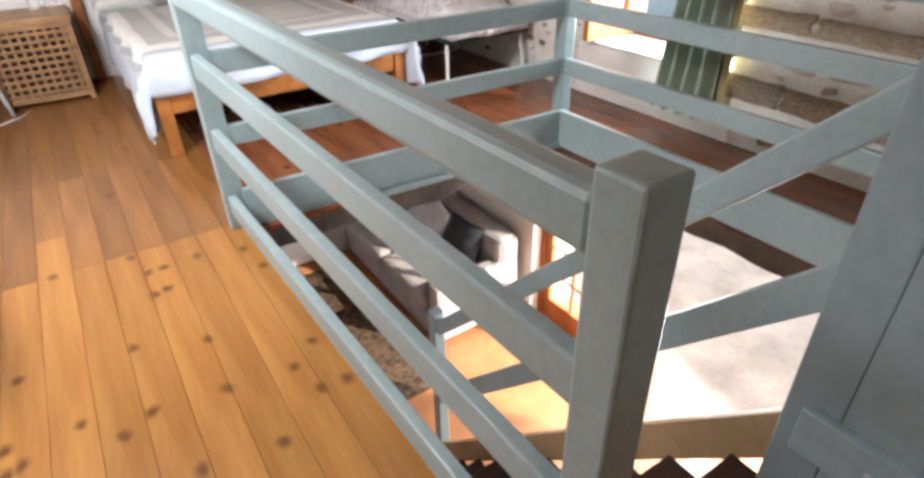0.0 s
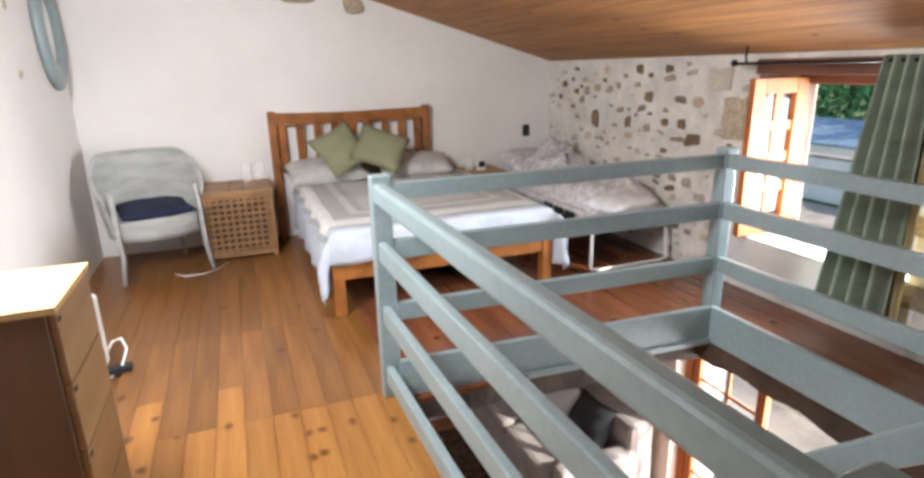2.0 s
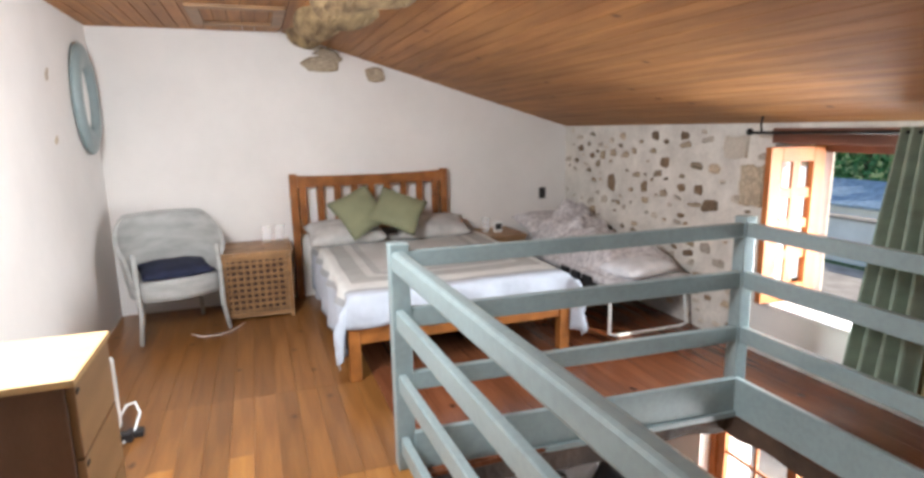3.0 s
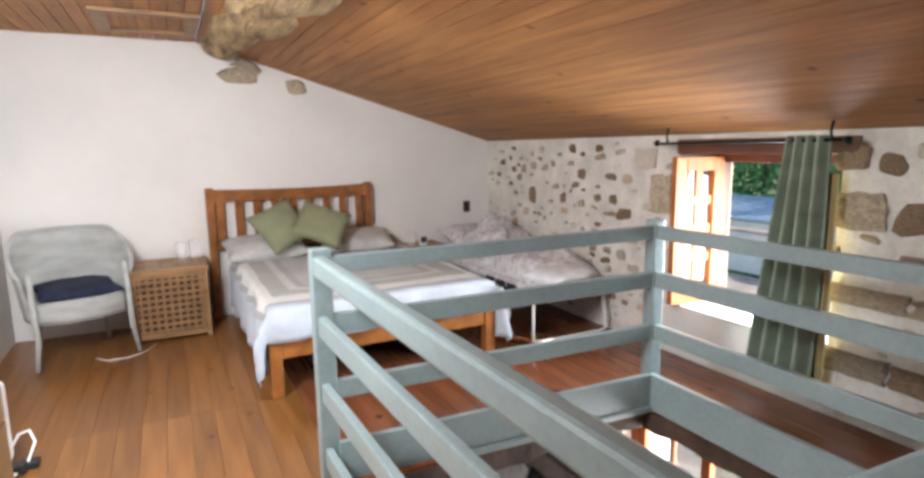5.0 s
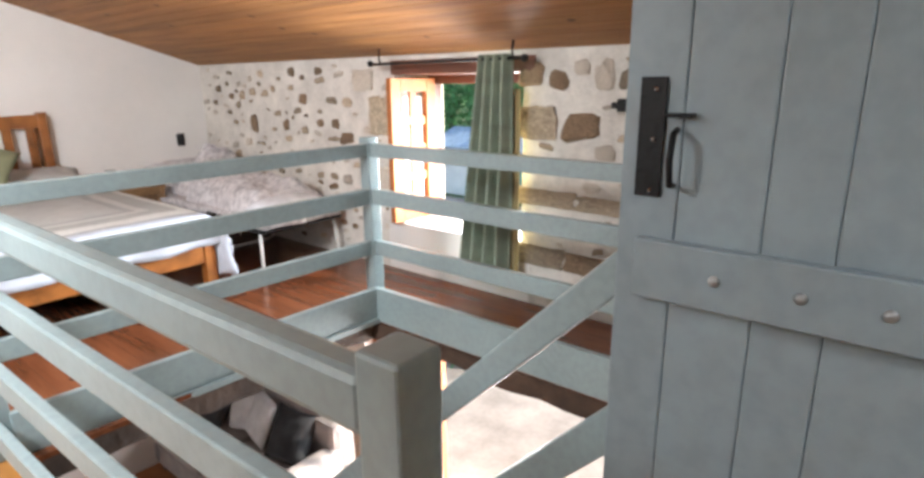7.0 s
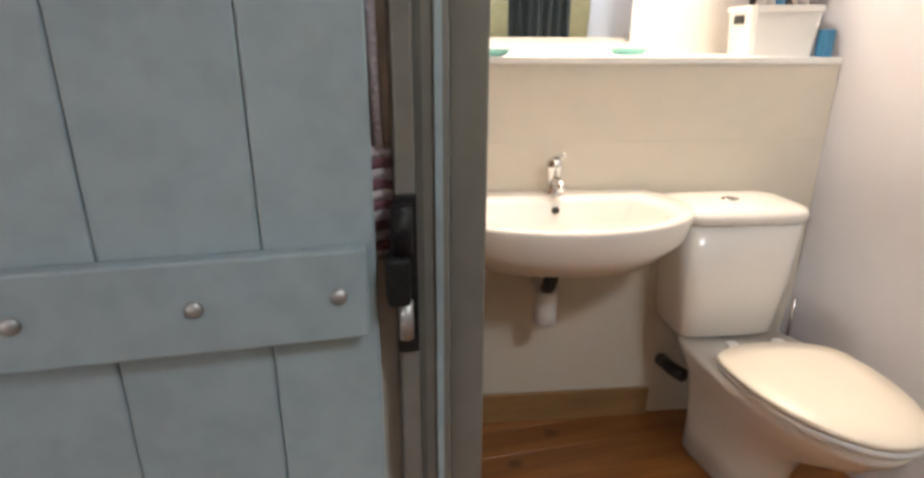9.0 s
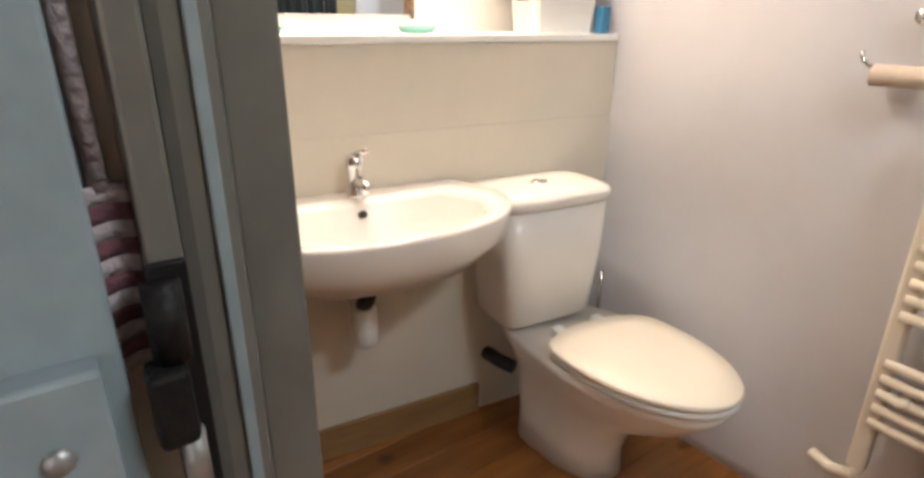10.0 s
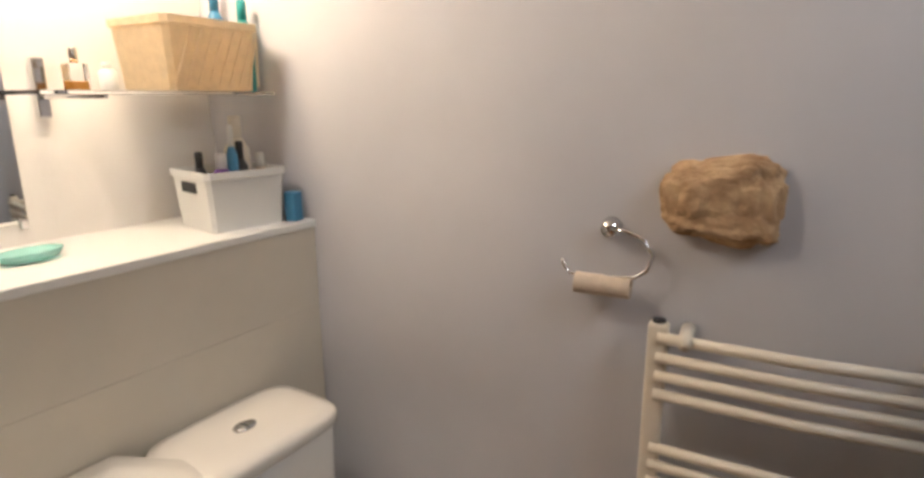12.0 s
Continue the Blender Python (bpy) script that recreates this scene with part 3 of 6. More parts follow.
stone(0.71, 2.02, 0.29, 0.13, SANDSTONE, x=NORTH, parent=gable, side="y")
stone(0.78, 2.10, 0.22, 0.09, SANDSTONE, x=NORTH, parent=gable, side="y", turn=0.3)
stone(1.18, 1.94, 0.17, 0.12, SANDSTONE, x=NORTH, parent=gable, side="y")
for z, h in ((1.83, 0.1), (1.44, 0.06)):
    ob = stone(0, 0, 1, 1, SANDSTONE, parent=bpy.data.objects["wall_west"])
    ob.matrix_basis = Matrix.LocRotScale((WEST - 0.02, 4.3, z), None, (0.05, 0.09, h))

# ceiling boards: one mesh, grooves between them
bm = bmesh.new()
BOARD = 0.093
x = WEST
while x < RIDGE_X - 0.01:
    x1 = min(x + BOARD, RIDGE_X)
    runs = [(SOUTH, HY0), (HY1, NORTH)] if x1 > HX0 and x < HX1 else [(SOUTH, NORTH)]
    for a, b in runs:
        cube(bm, x + 0.0028, x1 - 0.0028, a, b, RIDGE_Z, RIDGE_Z + 0.02)
    x = x1
s = 0.0
run = (EAST - RIDGE_X) / math.cos(math.atan(SLOPE))
tilt = Matrix.Translation((RIDGE_X, 0, RIDGE_Z)) @ Matrix.Rotation(math.atan(SLOPE), 4, "Y")
while s < run:
    e = min(s + BOARD, run + 0.02)
    cube(bm, s + 0.0028, e - 0.0028, SOUTH, NORTH, 0, 0.02, 0, tilt)
    s = e
structure(put("ceiling", bm, CEILING_WOOD), "varnished tongue-and-groove pine ceiling that slopes down", "ceiling")
bm = bmesh.new()
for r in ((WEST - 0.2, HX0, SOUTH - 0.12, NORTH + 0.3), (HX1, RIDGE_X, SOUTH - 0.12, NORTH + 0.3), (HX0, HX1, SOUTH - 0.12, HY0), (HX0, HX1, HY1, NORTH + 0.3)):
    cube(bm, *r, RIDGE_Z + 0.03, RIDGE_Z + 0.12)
cube(bm, 0, run + 0.53, SOUTH - 0.12, NORTH + 0.3, 0.03, 0.12, 0, tilt)
structure(put("roof", bm, OAK_OLD), "closed roof deck above the board ceiling", "roof")
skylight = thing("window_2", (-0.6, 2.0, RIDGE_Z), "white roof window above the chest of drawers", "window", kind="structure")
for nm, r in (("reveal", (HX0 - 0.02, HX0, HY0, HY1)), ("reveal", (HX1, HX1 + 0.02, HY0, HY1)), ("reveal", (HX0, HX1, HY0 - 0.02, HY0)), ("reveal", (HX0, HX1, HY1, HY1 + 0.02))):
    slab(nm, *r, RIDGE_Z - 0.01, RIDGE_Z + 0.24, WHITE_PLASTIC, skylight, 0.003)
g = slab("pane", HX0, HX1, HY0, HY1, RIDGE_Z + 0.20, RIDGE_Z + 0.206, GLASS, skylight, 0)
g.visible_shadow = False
hatch = thing("ceiling_hatch", (0.1, 4.62, RIDGE_Z), "pine loft hatch with a raised moulding", "hatch", kind="structure")
for nm, r in (("moulding", (-0.22, 0.40, 4.28, 4.36)), ("moulding", (-0.22, 0.40, 4.92, 5.0)), ("moulding", (-0.22, -0.14, 4.36, 4.92)), ("moulding", (0.32, 0.40, 4.36, 4.92))):
    slab(nm, *r, RIDGE_Z - 0.022, RIDGE_Z, CRATE_WOOD, hatch, 0.005)

# the gnarled ridge log
bm = bmesh.new()
pts, rad = [], []
for i in range(46):
    f = i / 45
    y = NORTH - f * (NORTH - SOUTH)
    pts.append((0.55 + 0.20 * min(1, f * 2.6) + 0.03 * math.sin(i * 0.7), y, 2.275 - 0.03 * min(1, f * 3) + 0.02 * math.sin(i * 0.45)))
    rad.append(0.115 + 0.10 * min(1, f * 2.6) + 0.02 * math.sin(i * 1.1))
sweep(bm, pts, rad, 22)
for v in bm.verts:
    q = v.co * 3.5
    v.co += Vector((noise.noise(q), 0.3 * noise.noise(q + Vector((5, 0, 0))), noise.noise(q + Vector((0, 9, 0))))) * 0.05
tagged(put("ridge_beam", bm, LOG, smooth=True), "gnarled barkless log beam along the ridge", "beam", kind="structure")

# ---- bathroom shell ----
BX0, BX1, BY0, BY1 = -0.2, 2.44, -1.82, -0.550
PANEL_X, SHELF_Z, BFLOOR = 2.11, 1.19, 0.015
boxes("floor_bathroom", [(BX0, 2.45, BY0, BY1, -0.19, BFLOOR - 0.02), (0.56, 1.40, BY1, SOUTH, -0.19, -0.02)], OAK_OLD, "dark pine board floor of the bathroom", "floor")
bm = bmesh.new()
sheet(bm, 60, 44, lambda u, v: (BX0 + u * (BX1 - BX0), BY0 + 0.02 * noise.noise(Vector((u * 7, v * 5, 0))) + 0.035 * max(0, 0.25 - v) * 4 * max(0, noise.noise(Vector((u * 5, 3, 0))) + 0.4), v * 2.25))
structure(solid(put("wall_bathroom_south", bm, BATH_WALL, smooth=True), 0.12, 1), "uneven lavender-white plastered stone wall", "wall")
boxes("wall_bathroom_east", [(BX1, BX1 + 0.1, BY0 - 0.1, BY1, -0.19, 2.25)], PLASTER, "white wall above the shelf", "wall")
boxes("wall_bathroom_west", [(BX0 - 0.1, BX0, BY0 - 0.1, BY1, -0.19, 2.25)], OLIVE, "olive plastered end wall", "wall")
# the hole in this ceiling is only there for the added fill lamp
boxes("ceiling_bathroom", [(BX0 - 0.1, -0.14, BY0 - 0.1, BY1, 2.25, 2.40), (0.34, BX1 + 0.35, BY0 - 0.1, BY1, 2.25, 2.40), (-0.14, 0.34, BY0 - 0.1, -1.52, 2.25, 2.40), (-0.14, 0.34, -0.88, BY1, 2.25, 2.40)], PLASTER, "white bathroom ceiling", "ceiling")
box_in = thing("panelling", (2.3, -1.2, 0), "cream boxing panel with a white shelf on top", "panelling", kind="structure")
slab("panel", PANEL_X, PANEL_X + 0.018, BY0 + 0.003, BY1 - 0.002, BFLOOR, 0.9545, PANEL, box_in, 0.001)
slab("panel", PANEL_X, PANEL_X + 0.018, BY0 + 0.003, BY1 - 0.002, 0.955, SHELF_Z - 0.02, PANEL, box_in, 0.001)
slab("shelf_top", PANEL_X - 0.008, BX1, BY0 + 0.003, BY1 - 0.002, SHELF_Z - 0.02, SHELF_Z, WHITE_PLASTIC, box_in, 0.003)
boxes("baseboard", [(PANEL_X - 0.016, PANEL_X - 0.001, -1.36, BY1 - 0.003, BFLOOR, BFLOOR + 0.105)], SKIRT, "varnished brown skirting board", "skirting", 0.003)

# doorway lining on the hinge side
lining = thing("door_1", (1.33, -0.5, 0), "grey painted door lining with a pale strip as edge highlight", "door frame", kind="structure")
slab("architrave", 1.305, 1.345, -0.452, -0.428, 0, 2.02, JAMB_PAINT, lining, 0.004)
slab("door_stop", 1.328, 1.362, -0.500, -0.4525, 0, 2.02, JAMB_PAINT, lining, 0.012)
slab("jamb", 1.352, 1.3975, -0.551, -0.5005, 0, 2.02, JAMB_PAINT, lining, 0.004)
# pale strip in place of the daylight glint along the stop's edge
slab("stop_bead", 1.3225, 1.3278, -0.4875, -0.4775, 0, 2.02, DOOR_PAINT, lining, 0.002)
slab("edge_bead", 1.378, 1.3985, -0.5565, -0.5515, 0, 2.02, SKIRT, lining, 0.002)
slab("jamb", 0.54, 0.58, -0.572, -0.44, 0, 2.02, JAMB_PAINT, lining, 0.004)

# ---- ground floor seen through the stairwell ----
LY0, LY1, LZ1 = 0.55, 3.25, -0.20
boxes("floor_ground", [(WEST - 0.2, EAST + 0.5, -2.0, NORTH + 0.3, LOWER - 0.15, LOWER)], TILE, "orange terracotta ground floor", "floor")
boxes("wall_ground", [(EAST, EAST + 0.5, -2.0, LY0, LOWER, -0.091), (EAST, EAST + 0.5, LY1, NORTH + 0.3, LOWER, -0.091), (EAST, EAST + 0.5, LY0, LY1, LZ1, -0.091),
                      (WEST - 0.2, WEST, -2.0, NORTH + 0.3, LOWER, -0.091), (WEST, EAST, NORTH, NORTH + 0.3, LOWER, -0.091), (WEST, EAST, -2.1, -2.0, LOWER, -0.091)],
      PLASTER, "white plastered ground floor walls", "wall")
garden = thing("door_2", (3.2, 2.9, LOWER), "orange wooden glazed garden doors, one leaf closed", "door", kind="structure")
glazed_leaf(garden, pose(3.22, LY1 - 0.06, LOWER + 0.02, 0, 0, -90), 0.66, 1.95, 2, 6, CASE_WOOD, 0.05, 0.07, 0.22)
slab("jamb", 3.18, 3.28, LY1 - 0.06, LY1, LOWER, LZ1, CASE_WOOD, garden)
slab("jamb", 3.18, 3.28, LY0, LY0 + 0.06, LOWER, LZ1, CASE_WOOD, garden)
slab("door_head", 3.18, 3.28, LY0 + 0.06, LY1 - 0.06, LZ1 - 0.07, LZ1, CASE_WOOD, garden)


# rough beams that carry the floor round the stairwell
def rough_beam(a, b, w, h, label):
    bm = bmesh.new()
    a, b = Vector(a), Vector(b)
    n = 28
    d = (b - a).normalized()
    s = Vector((-d.y, d.x, 0))
    rings = []
    for i in range(n + 1):
        p = a.lerp(b, i / n)
        q = [noise.noise(Vector((i * 0.33, k * 4.1, a.x))) * 0.022 for k in range(4)]
        rings.append([bm.verts.new(p + s * (w / 2) + Vector((0, 0, h / 2))), bm.verts.new(p + s * (w / 2 + q[0]) - Vector((0, 0, h / 2 + q[1] * 1.6))),
                      bm.verts.new(p - s * (w / 2 + q[2]) - Vector((0, 0, h / 2 + q[3] * 1.6))), bm.verts.new(p - s * (w / 2) + Vector((0, 0, h / 2)))])
    for r0, r1 in zip(rings, rings[1:]):
        for k in range(4):
            bm.faces.new((r0[k], r0[(k + 1) % 4], r1[(k + 1) % 4], r1[k]))
    bm.faces.new(rings[0])
    bm.faces.new(rings[-1][::-1])
    return structure(put("trim", bm, OAK_OLD), label, "beam")


rough_beam((2.40, 0.33, -0.075), (2.40, 2.34, -0.075), 0.09, 0.095, "rough dark trimmer beam under the railing")
rough_beam((0.62, 2.345, -0.075), (2.36, 2.345, -0.075), 0.09, 0.095, "rough dark trimmer beam under the railing")
rough_beam((0.66, 0.36, -0.075), (0.66, 2.30, -0.075), 0.08, 0.095, "rough dark trimmer beam under the railing")

# ---- outside ----
bm = bmesh.new()
cube(bm, -150, 250, -200, 200, -2.9, -2.62)
structure(put("ground", bm, GRASS), "green lawn round the house", "ground")
boxes("pavement", [(3.59, 11.0, -4, 9, -2.63, -2.57)], PAVING, "pale sunlit terrace paving", "pavement", 0.01)
boxes("road", [(11.0, 15.5, -40, 60, -2.62, -2.585)], PAVING, "pale gravel drive", "drive")
wall_g = thing("garden_wall", (16.2, 10, -2.62), "white rendered garden wall with a teal gate", "wall")
slab("wall", 16.0, 16.3, -6, 9.6, -2.62, -1.35, RENDER, wall_g, 0.02)
slab("wall", 16.0, 16.3, 10.7, 28, -2.62, -1.35, RENDER, wall_g, 0.02)
slab("coping", 15.94, 16.36, -6, 9.6, -1.35, -1.28, PAVING, wall_g, 0.01)
slab("coping", 15.94, 16.36, 10.7, 28, -1.35, -1.28, PAVING, wall_g, 0.01)
slab("gate", 16.08, 16.16, 9.62, 10.68, -2.58, -1.45, TEAL_PLASTIC, wall_g, 0.01, "teal painted plank gate")
shed = thing("shed", (18.4, 12.6, -2.62), "low white outbuilding with a blue-grey roof", "outbuilding")
slab("wall", 17.2, 19.8, 10.6, 15.0, -2.62, -1.15, RENDER, shed, 0.02)
bar("roof", (17.0, 12.8, -1.12), (18.6, 12.8, -0.5), 4.8, 0.1, SLATE, shed, 0.01)
bar("roof", (20.1, 12.8, -1.12), (18.6, 12.8, -0.5), 4.8, 0.1, SLATE, shed, 0.01)


def tree(x, y, z, height, spread, seed):
    r = random.Random(seed)
    t = thing("tree", (x, y, z), "leafy green garden tree behind the white wall", "tree", "garden trees")
    bm = bmesh.new()
    top = Vector((x, y, z + height * 0.55))
    sweep(bm, [(x, y, z), (x + 0.1, y, z + height * 0.3), top], [0.22, 0.16, 0.1], 9)
    tips = []
    for k in range(9):
        a = k * math.tau / 9 + r.uniform(-0.3, 0.3)
        e = top + Vector((math.cos(a) * spread * r.uniform(0.4, 0.8), math.sin(a) * spread * r.uniform(0.4, 0.8), height * r.uniform(-0.1, 0.35)))
        st = Vector((x + 0.1, y, z + height * r.uniform(0.25, 0.5)))
        sweep(bm, [st, st.lerp(e, 0.5) + Vector((0, 0, 0.2)), e], [0.08, 0.05, 0.02], 6)
        tips.append(e)
    put("trunk", bm, BARK, t, smooth=True)
    v, f = [], []
    centres = [p + Vector((r.gauss(0, 0.5), r.gauss(0, 0.5), r.gauss(0, 0.4))) for p in tips for _ in range(5)]
    for c in centres:
        for _ in range(75):
            p = c + Vector((r.gauss(0, 0.38), r.gauss(0, 0.38), r.gauss(0, 0.30)))
            a, b = Vector((r.gauss(0, 1), r.gauss(0, 1), r.gauss(0, 1))).normalized() * 0.11, Vector((r.gauss(0, 1), r.gauss(0, 1), r.gauss(0, 1))).normalized() * 0.06
            i = len(v)
            v += [p - a, p + b, p + a, p - b]
            f.append((i, i + 1, i + 2, i + 3))
    me = bpy.data.meshes.new("crown")
    me.from_pydata(v, [], f)
    me.materials.append(LEAF)
    attach(new("crown", me), t)
    return t


first = tree(21.5, 13.5, -2.62, 6.2, 2.6, 3)
for x, y, a in ((22.5, 18.5, 70), (23.0, 9.0, 140), (26, 15, 210), (21.8, 23.0, 300), (24.5, 4.0, 20), (28, 20, 100), (27, 10.5, 50)):
    copy_thing(first, pose(x, y, -2.62, 0, 0, a))

def hedge(x0, x1, y0, y1, z0, z1, seed):
    r = random.Random(seed)
    v, f = [], []
    for _ in range(16000):
        y = r.uniform(y0, y1)
        top = z1 + 0.7 * noise.noise(Vector((y * 0.5, 3, 0))) + 0.3 * noise.noise(Vector((y * 1.7, 5, 0)))
        z = z0 + (top - z0) * r.random() ** 0.8
        p = Vector((x0 + (x1 - x0) * r.random() ** 1.5 + 0.25 * noise.noise(Vector((y * 1.3, z * 1.3, 1))), y, z))
        a, b = Vector((r.gauss(0, 1), r.gauss(0, 1), r.gauss(0, 1))).normalized() * 0.13, Vector((r.gauss(0, 1), r.gauss(0, 1), r.gauss(0, 1))).normalized() * 0.08
        i = len(v)
        v += [p - a, p + b, p + a, p - b]
        f.append((i, i + 1, i + 2, i + 3))
    me = bpy.data.meshes.new("hedge")
    me.from_pydata(v, [], f)
    me.materials.append(LEAF)
    return tagged(new("hedge", me), "tall bright green hedge behind the outbuilding", "hedge", kind="stuff")


hedge(20.0, 21.2, 2.0, 26.0, -2.62, 1.6, 9)

# ---- stairwell railing ----
NEWEL, NWP, NEP = Vector((0.709, 0.390, 0)), Vector((0.654, 2.395, 0)), Vector((2.392, 2.300, 0))
rail = thing("stair_railing", (0.7, 0.39, 0), "sage-grey painted wooden railing round the stairwell", "railing")
bm = bmesh.new()
cube(bm, NEWEL.x - 0.036, NEWEL.x + 0.036, NEWEL.y - 0.036, NEWEL.y + 0.036, -0.2, 1.008, 0.006)
put("newel_post", bm, SAGE, rail)
slab("post", NWP.x - 0.04, NWP.x + 0.04, NWP.y - 0.034, NWP.y + 0.034, 0.0, 1.008, SAGE, rail, 0.005)
slab("post", NEP.x - 0.036, NEP.x + 0.036, NEP.y - 0.036, NEP.y + 0.036, -0.03, 1.015, SAGE, rail, 0.005)
LEVELS = ((0.940, 0.070), (0.690, 0.085), (0.405, 0.082))
for i, (z, h) in enumerate(LEVELS):
    wz = z - 0.012
    bar("handrail" if i == 0 else "rail", NEWEL + Vector((-0.002, 0.034, wz)), NWP + Vector((-0.01, -0.03, wz + 0.012)), 0.055 if i == 0 else 0.035, 0.085 if i == 0 else h, SAGE, rail, 0.014 if i == 0 else 0.006)
    bar("rail", NWP + Vector((0.035, -0.012, z)), NEP + Vector((-0.034, -0.012, z + 0.01)), 0.035, h, SAGE, rail, 0.004)
    bar("rail", NEP + Vector((-0.006, -0.034, z + 0.01)), Vector((2.386, SOUTH + 0.01, z + 0.01)), 0.035, h, SAGE, rail, 0.004)
bar("rail", NEWEL + Vector((-0.004, 0.034, 0.105)), NWP + Vector((-0.01, -0.03, 0.115)), 0.035, 0.085, SAGE, rail, 0.006)
bar("fascia_board", NWP + Vector((0.035, -0.03, 0.075)), NEP + Vector((-0.03, -0.03, 0.085)), 0.03, 0.20, SAGE, rail, 0.004)
bar("fascia_board", NEP + Vector((-0.022, -0.03, 0.085)), Vector((2.37, SOUTH + 0.01, 0.085)), 0.03, 0.20, SAGE, rail, 0.004)
bar("ledge", NWP + Vector((0.035, -0.05, -0.018)), NEP + Vector((-0.03, -0.05, -0.008)), 0.02, 0.03, SAGE, rail, 0.003)

# ---- staircase ----
stair = thing("staircase", (1.0, 1.4, LOWER), "steep dark wooden staircase with a pale stringer", "staircase")
RISE, RUN = 0.2045, 0.186
for i in range(1, 11):
    z, y = -RISE * i, WY0 + RUN * (i - 1)
    slab("tread", 0.745, 1.532, y - 0.03, y + RUN + 0.01, z - 0.035, z, STEP_AND_SHADE, stair, 0.005)
    slab("riser", 0.745, 1.532, y - 0.012, y, z + 0.001, z + RISE - 0.036, STEP_AND_SHADE, stair, 0.002)
bar("stringer", (1.552, 0.335, 0.10), (1.552, 2.38, 0.10 - 2.045 * RISE / RUN), 0.036, 0.13, STRING, stair, 0.004)
bar("stringer", (0.725, 0.40, -0.13), (0.725, 2.38, -0.13 - 1.98 * RISE / RUN), 0.036, 0.2, STRING, stair, 0.004)
srail = thing("stair_handrail", (1.56, 2.33, LOWER), "blue-grey painted sloping stair handrail with two rails", "railing")
slab("post", 1.53, 1.60, 2.30, 2.37, LOWER, -0.86, SAGE, srail, 0.005)
bar("handrail", (1.565, 0.33, 1.02), (1.565, 2.31, -0.98), 0.04, 0.085, SAGE, srail, 0.008)
bar("rail", (1.565, 0.33, 0.60), (1.565, 2.31, -1.54), 0.03, 0.10, SAGE, srail, 0.006)

# ---- bathroom door ----
door = thing("plank_door", (1.30, -0.40, 0.0), "blue-grey ledged plank door standing wide open", "door")
DY = [-0.403, -0.277, -0.112, 0.045, 0.150, 0.290, 0.396]
for a, b in zip(DY, DY[1:]):
    slab("board", 1.297, 1.322, a + 0.0004, b - 0.0004, 0.012, 1.97, DOOR_PAINT, door, 0.0038)
for z0, z1 in ((0.910, 1.020), (0.22, 0.335), (1.66, 1.775)):
    led = slab("ledge", 1.272, 1.297, -0.390, 0.353, z0, z1, DOOR_PAINT, door, 0.004)
    for y in (-0.357, -0.205, -0.034, 0.080, 0.209):
        bm = bmesh.new()
        bmesh.ops.create_uvsphere(bm, u_segments=12, v_segments=7, radius=0.010, matrix=Matrix.Translation((1.2715, y, (z0 + z1) / 2 + 0.001)) @ Matrix.Diagonal((0.7, 1, 1, 1)))
        put("nail_head", bm, GALVANISED, led, smooth=True)
plate = slab("latch_plate", 1.291, 1.2965, 0.320, 0.367, 1.094, 1.300, IRON, door, 0.002, "black iron thumb latch")
tube("pull_handle", [(1.29, 0.298, 1.118), (1.262, 0.294, 1.122), (1.252, 0.294, 1.165), (1.262, 0.294, 1.208), (1.29, 0.298, 1.213)], 0.0055, IRON, plate)
slab("thumb_piece", 1.268, 1.291, 0.268, 0.318, 1.234, 1.241, IRON, plate, 0.002)
slab("latch_bar", 1.323, 1.331, 0.30, 0.424, 1.238, 1.262, IRON, plate, 0.002)
for z in (1.105, 1.195, 1.28):
    bm = bmesh.new()
    bmesh.ops.create_uvsphere(bm, u_segments=8, v_segments=5, radius=0.004, matrix=Matrix.Translation((1.2905, 0.338, z)))
    put("screw", bm, CHROME, plate)
hinge = thing("door_hinge", (1.31, -0.45, 0.87), "black iron hinge plate screwed to the door lining", "hinge")
bm = bmesh.new()
cube(bm, 1.2985, 1.304, -0.4515, -0.425, 0.868, 1.072, 0.0022)
hp = put("plate", bm, IRON, hinge)
slab("latch_box", 1.268, 1.2985, -0.4385, -0.412, 0.945, 1.005, IRON, hinge, 0.005)
tube("knuckle", [(1.290, -0.432, 1.005), (1.290, -0.432, 1.062)], 0.013, IRON, hinge, 12)
tube("pin", [(1.288, -0.434, 0.895), (1.288, -0.434, 0.944)], 0.009, GALVANISED, hinge, 10)
for y, z in ((-0.438, 1.045), (-0.438, 1.018), (-0.438, 0.895)):
    bm = bmesh.new()
    bmesh.ops.create_uvsphere(bm, u_segments=8, v_segments=5, radius=0.0042, matrix=Matrix.Translation((1.2985, y, z)))
    put("screw", bm, CHROME, hp)
towel = thing("hanging_towel", (1.332, -0.41, 0.95), "plum and white striped towel hanging behind the door", "towel")
for i in range(11):
    z = 0.985 + i * 0.0125
    bm = bmesh.new()
    sheet(bm, 12, 2, lambda u, v, z=z: (1.326 + 0.006 * math.sin(u * 14), -0.428 + u * 0.10, z + v * 0.0125))
    solid(put("stripe", bm, STRIPE_WHITE if i % 2 == 0 else STRIPE_RED, towel, smooth=True), 0.006)
tube("hook_cord", [(1.33, -0.412, 1.12), (1.332, -0.409, 1.30), (1.335, -0.407, 1.60)], 0.007, STRIPE_WHITE, towel)

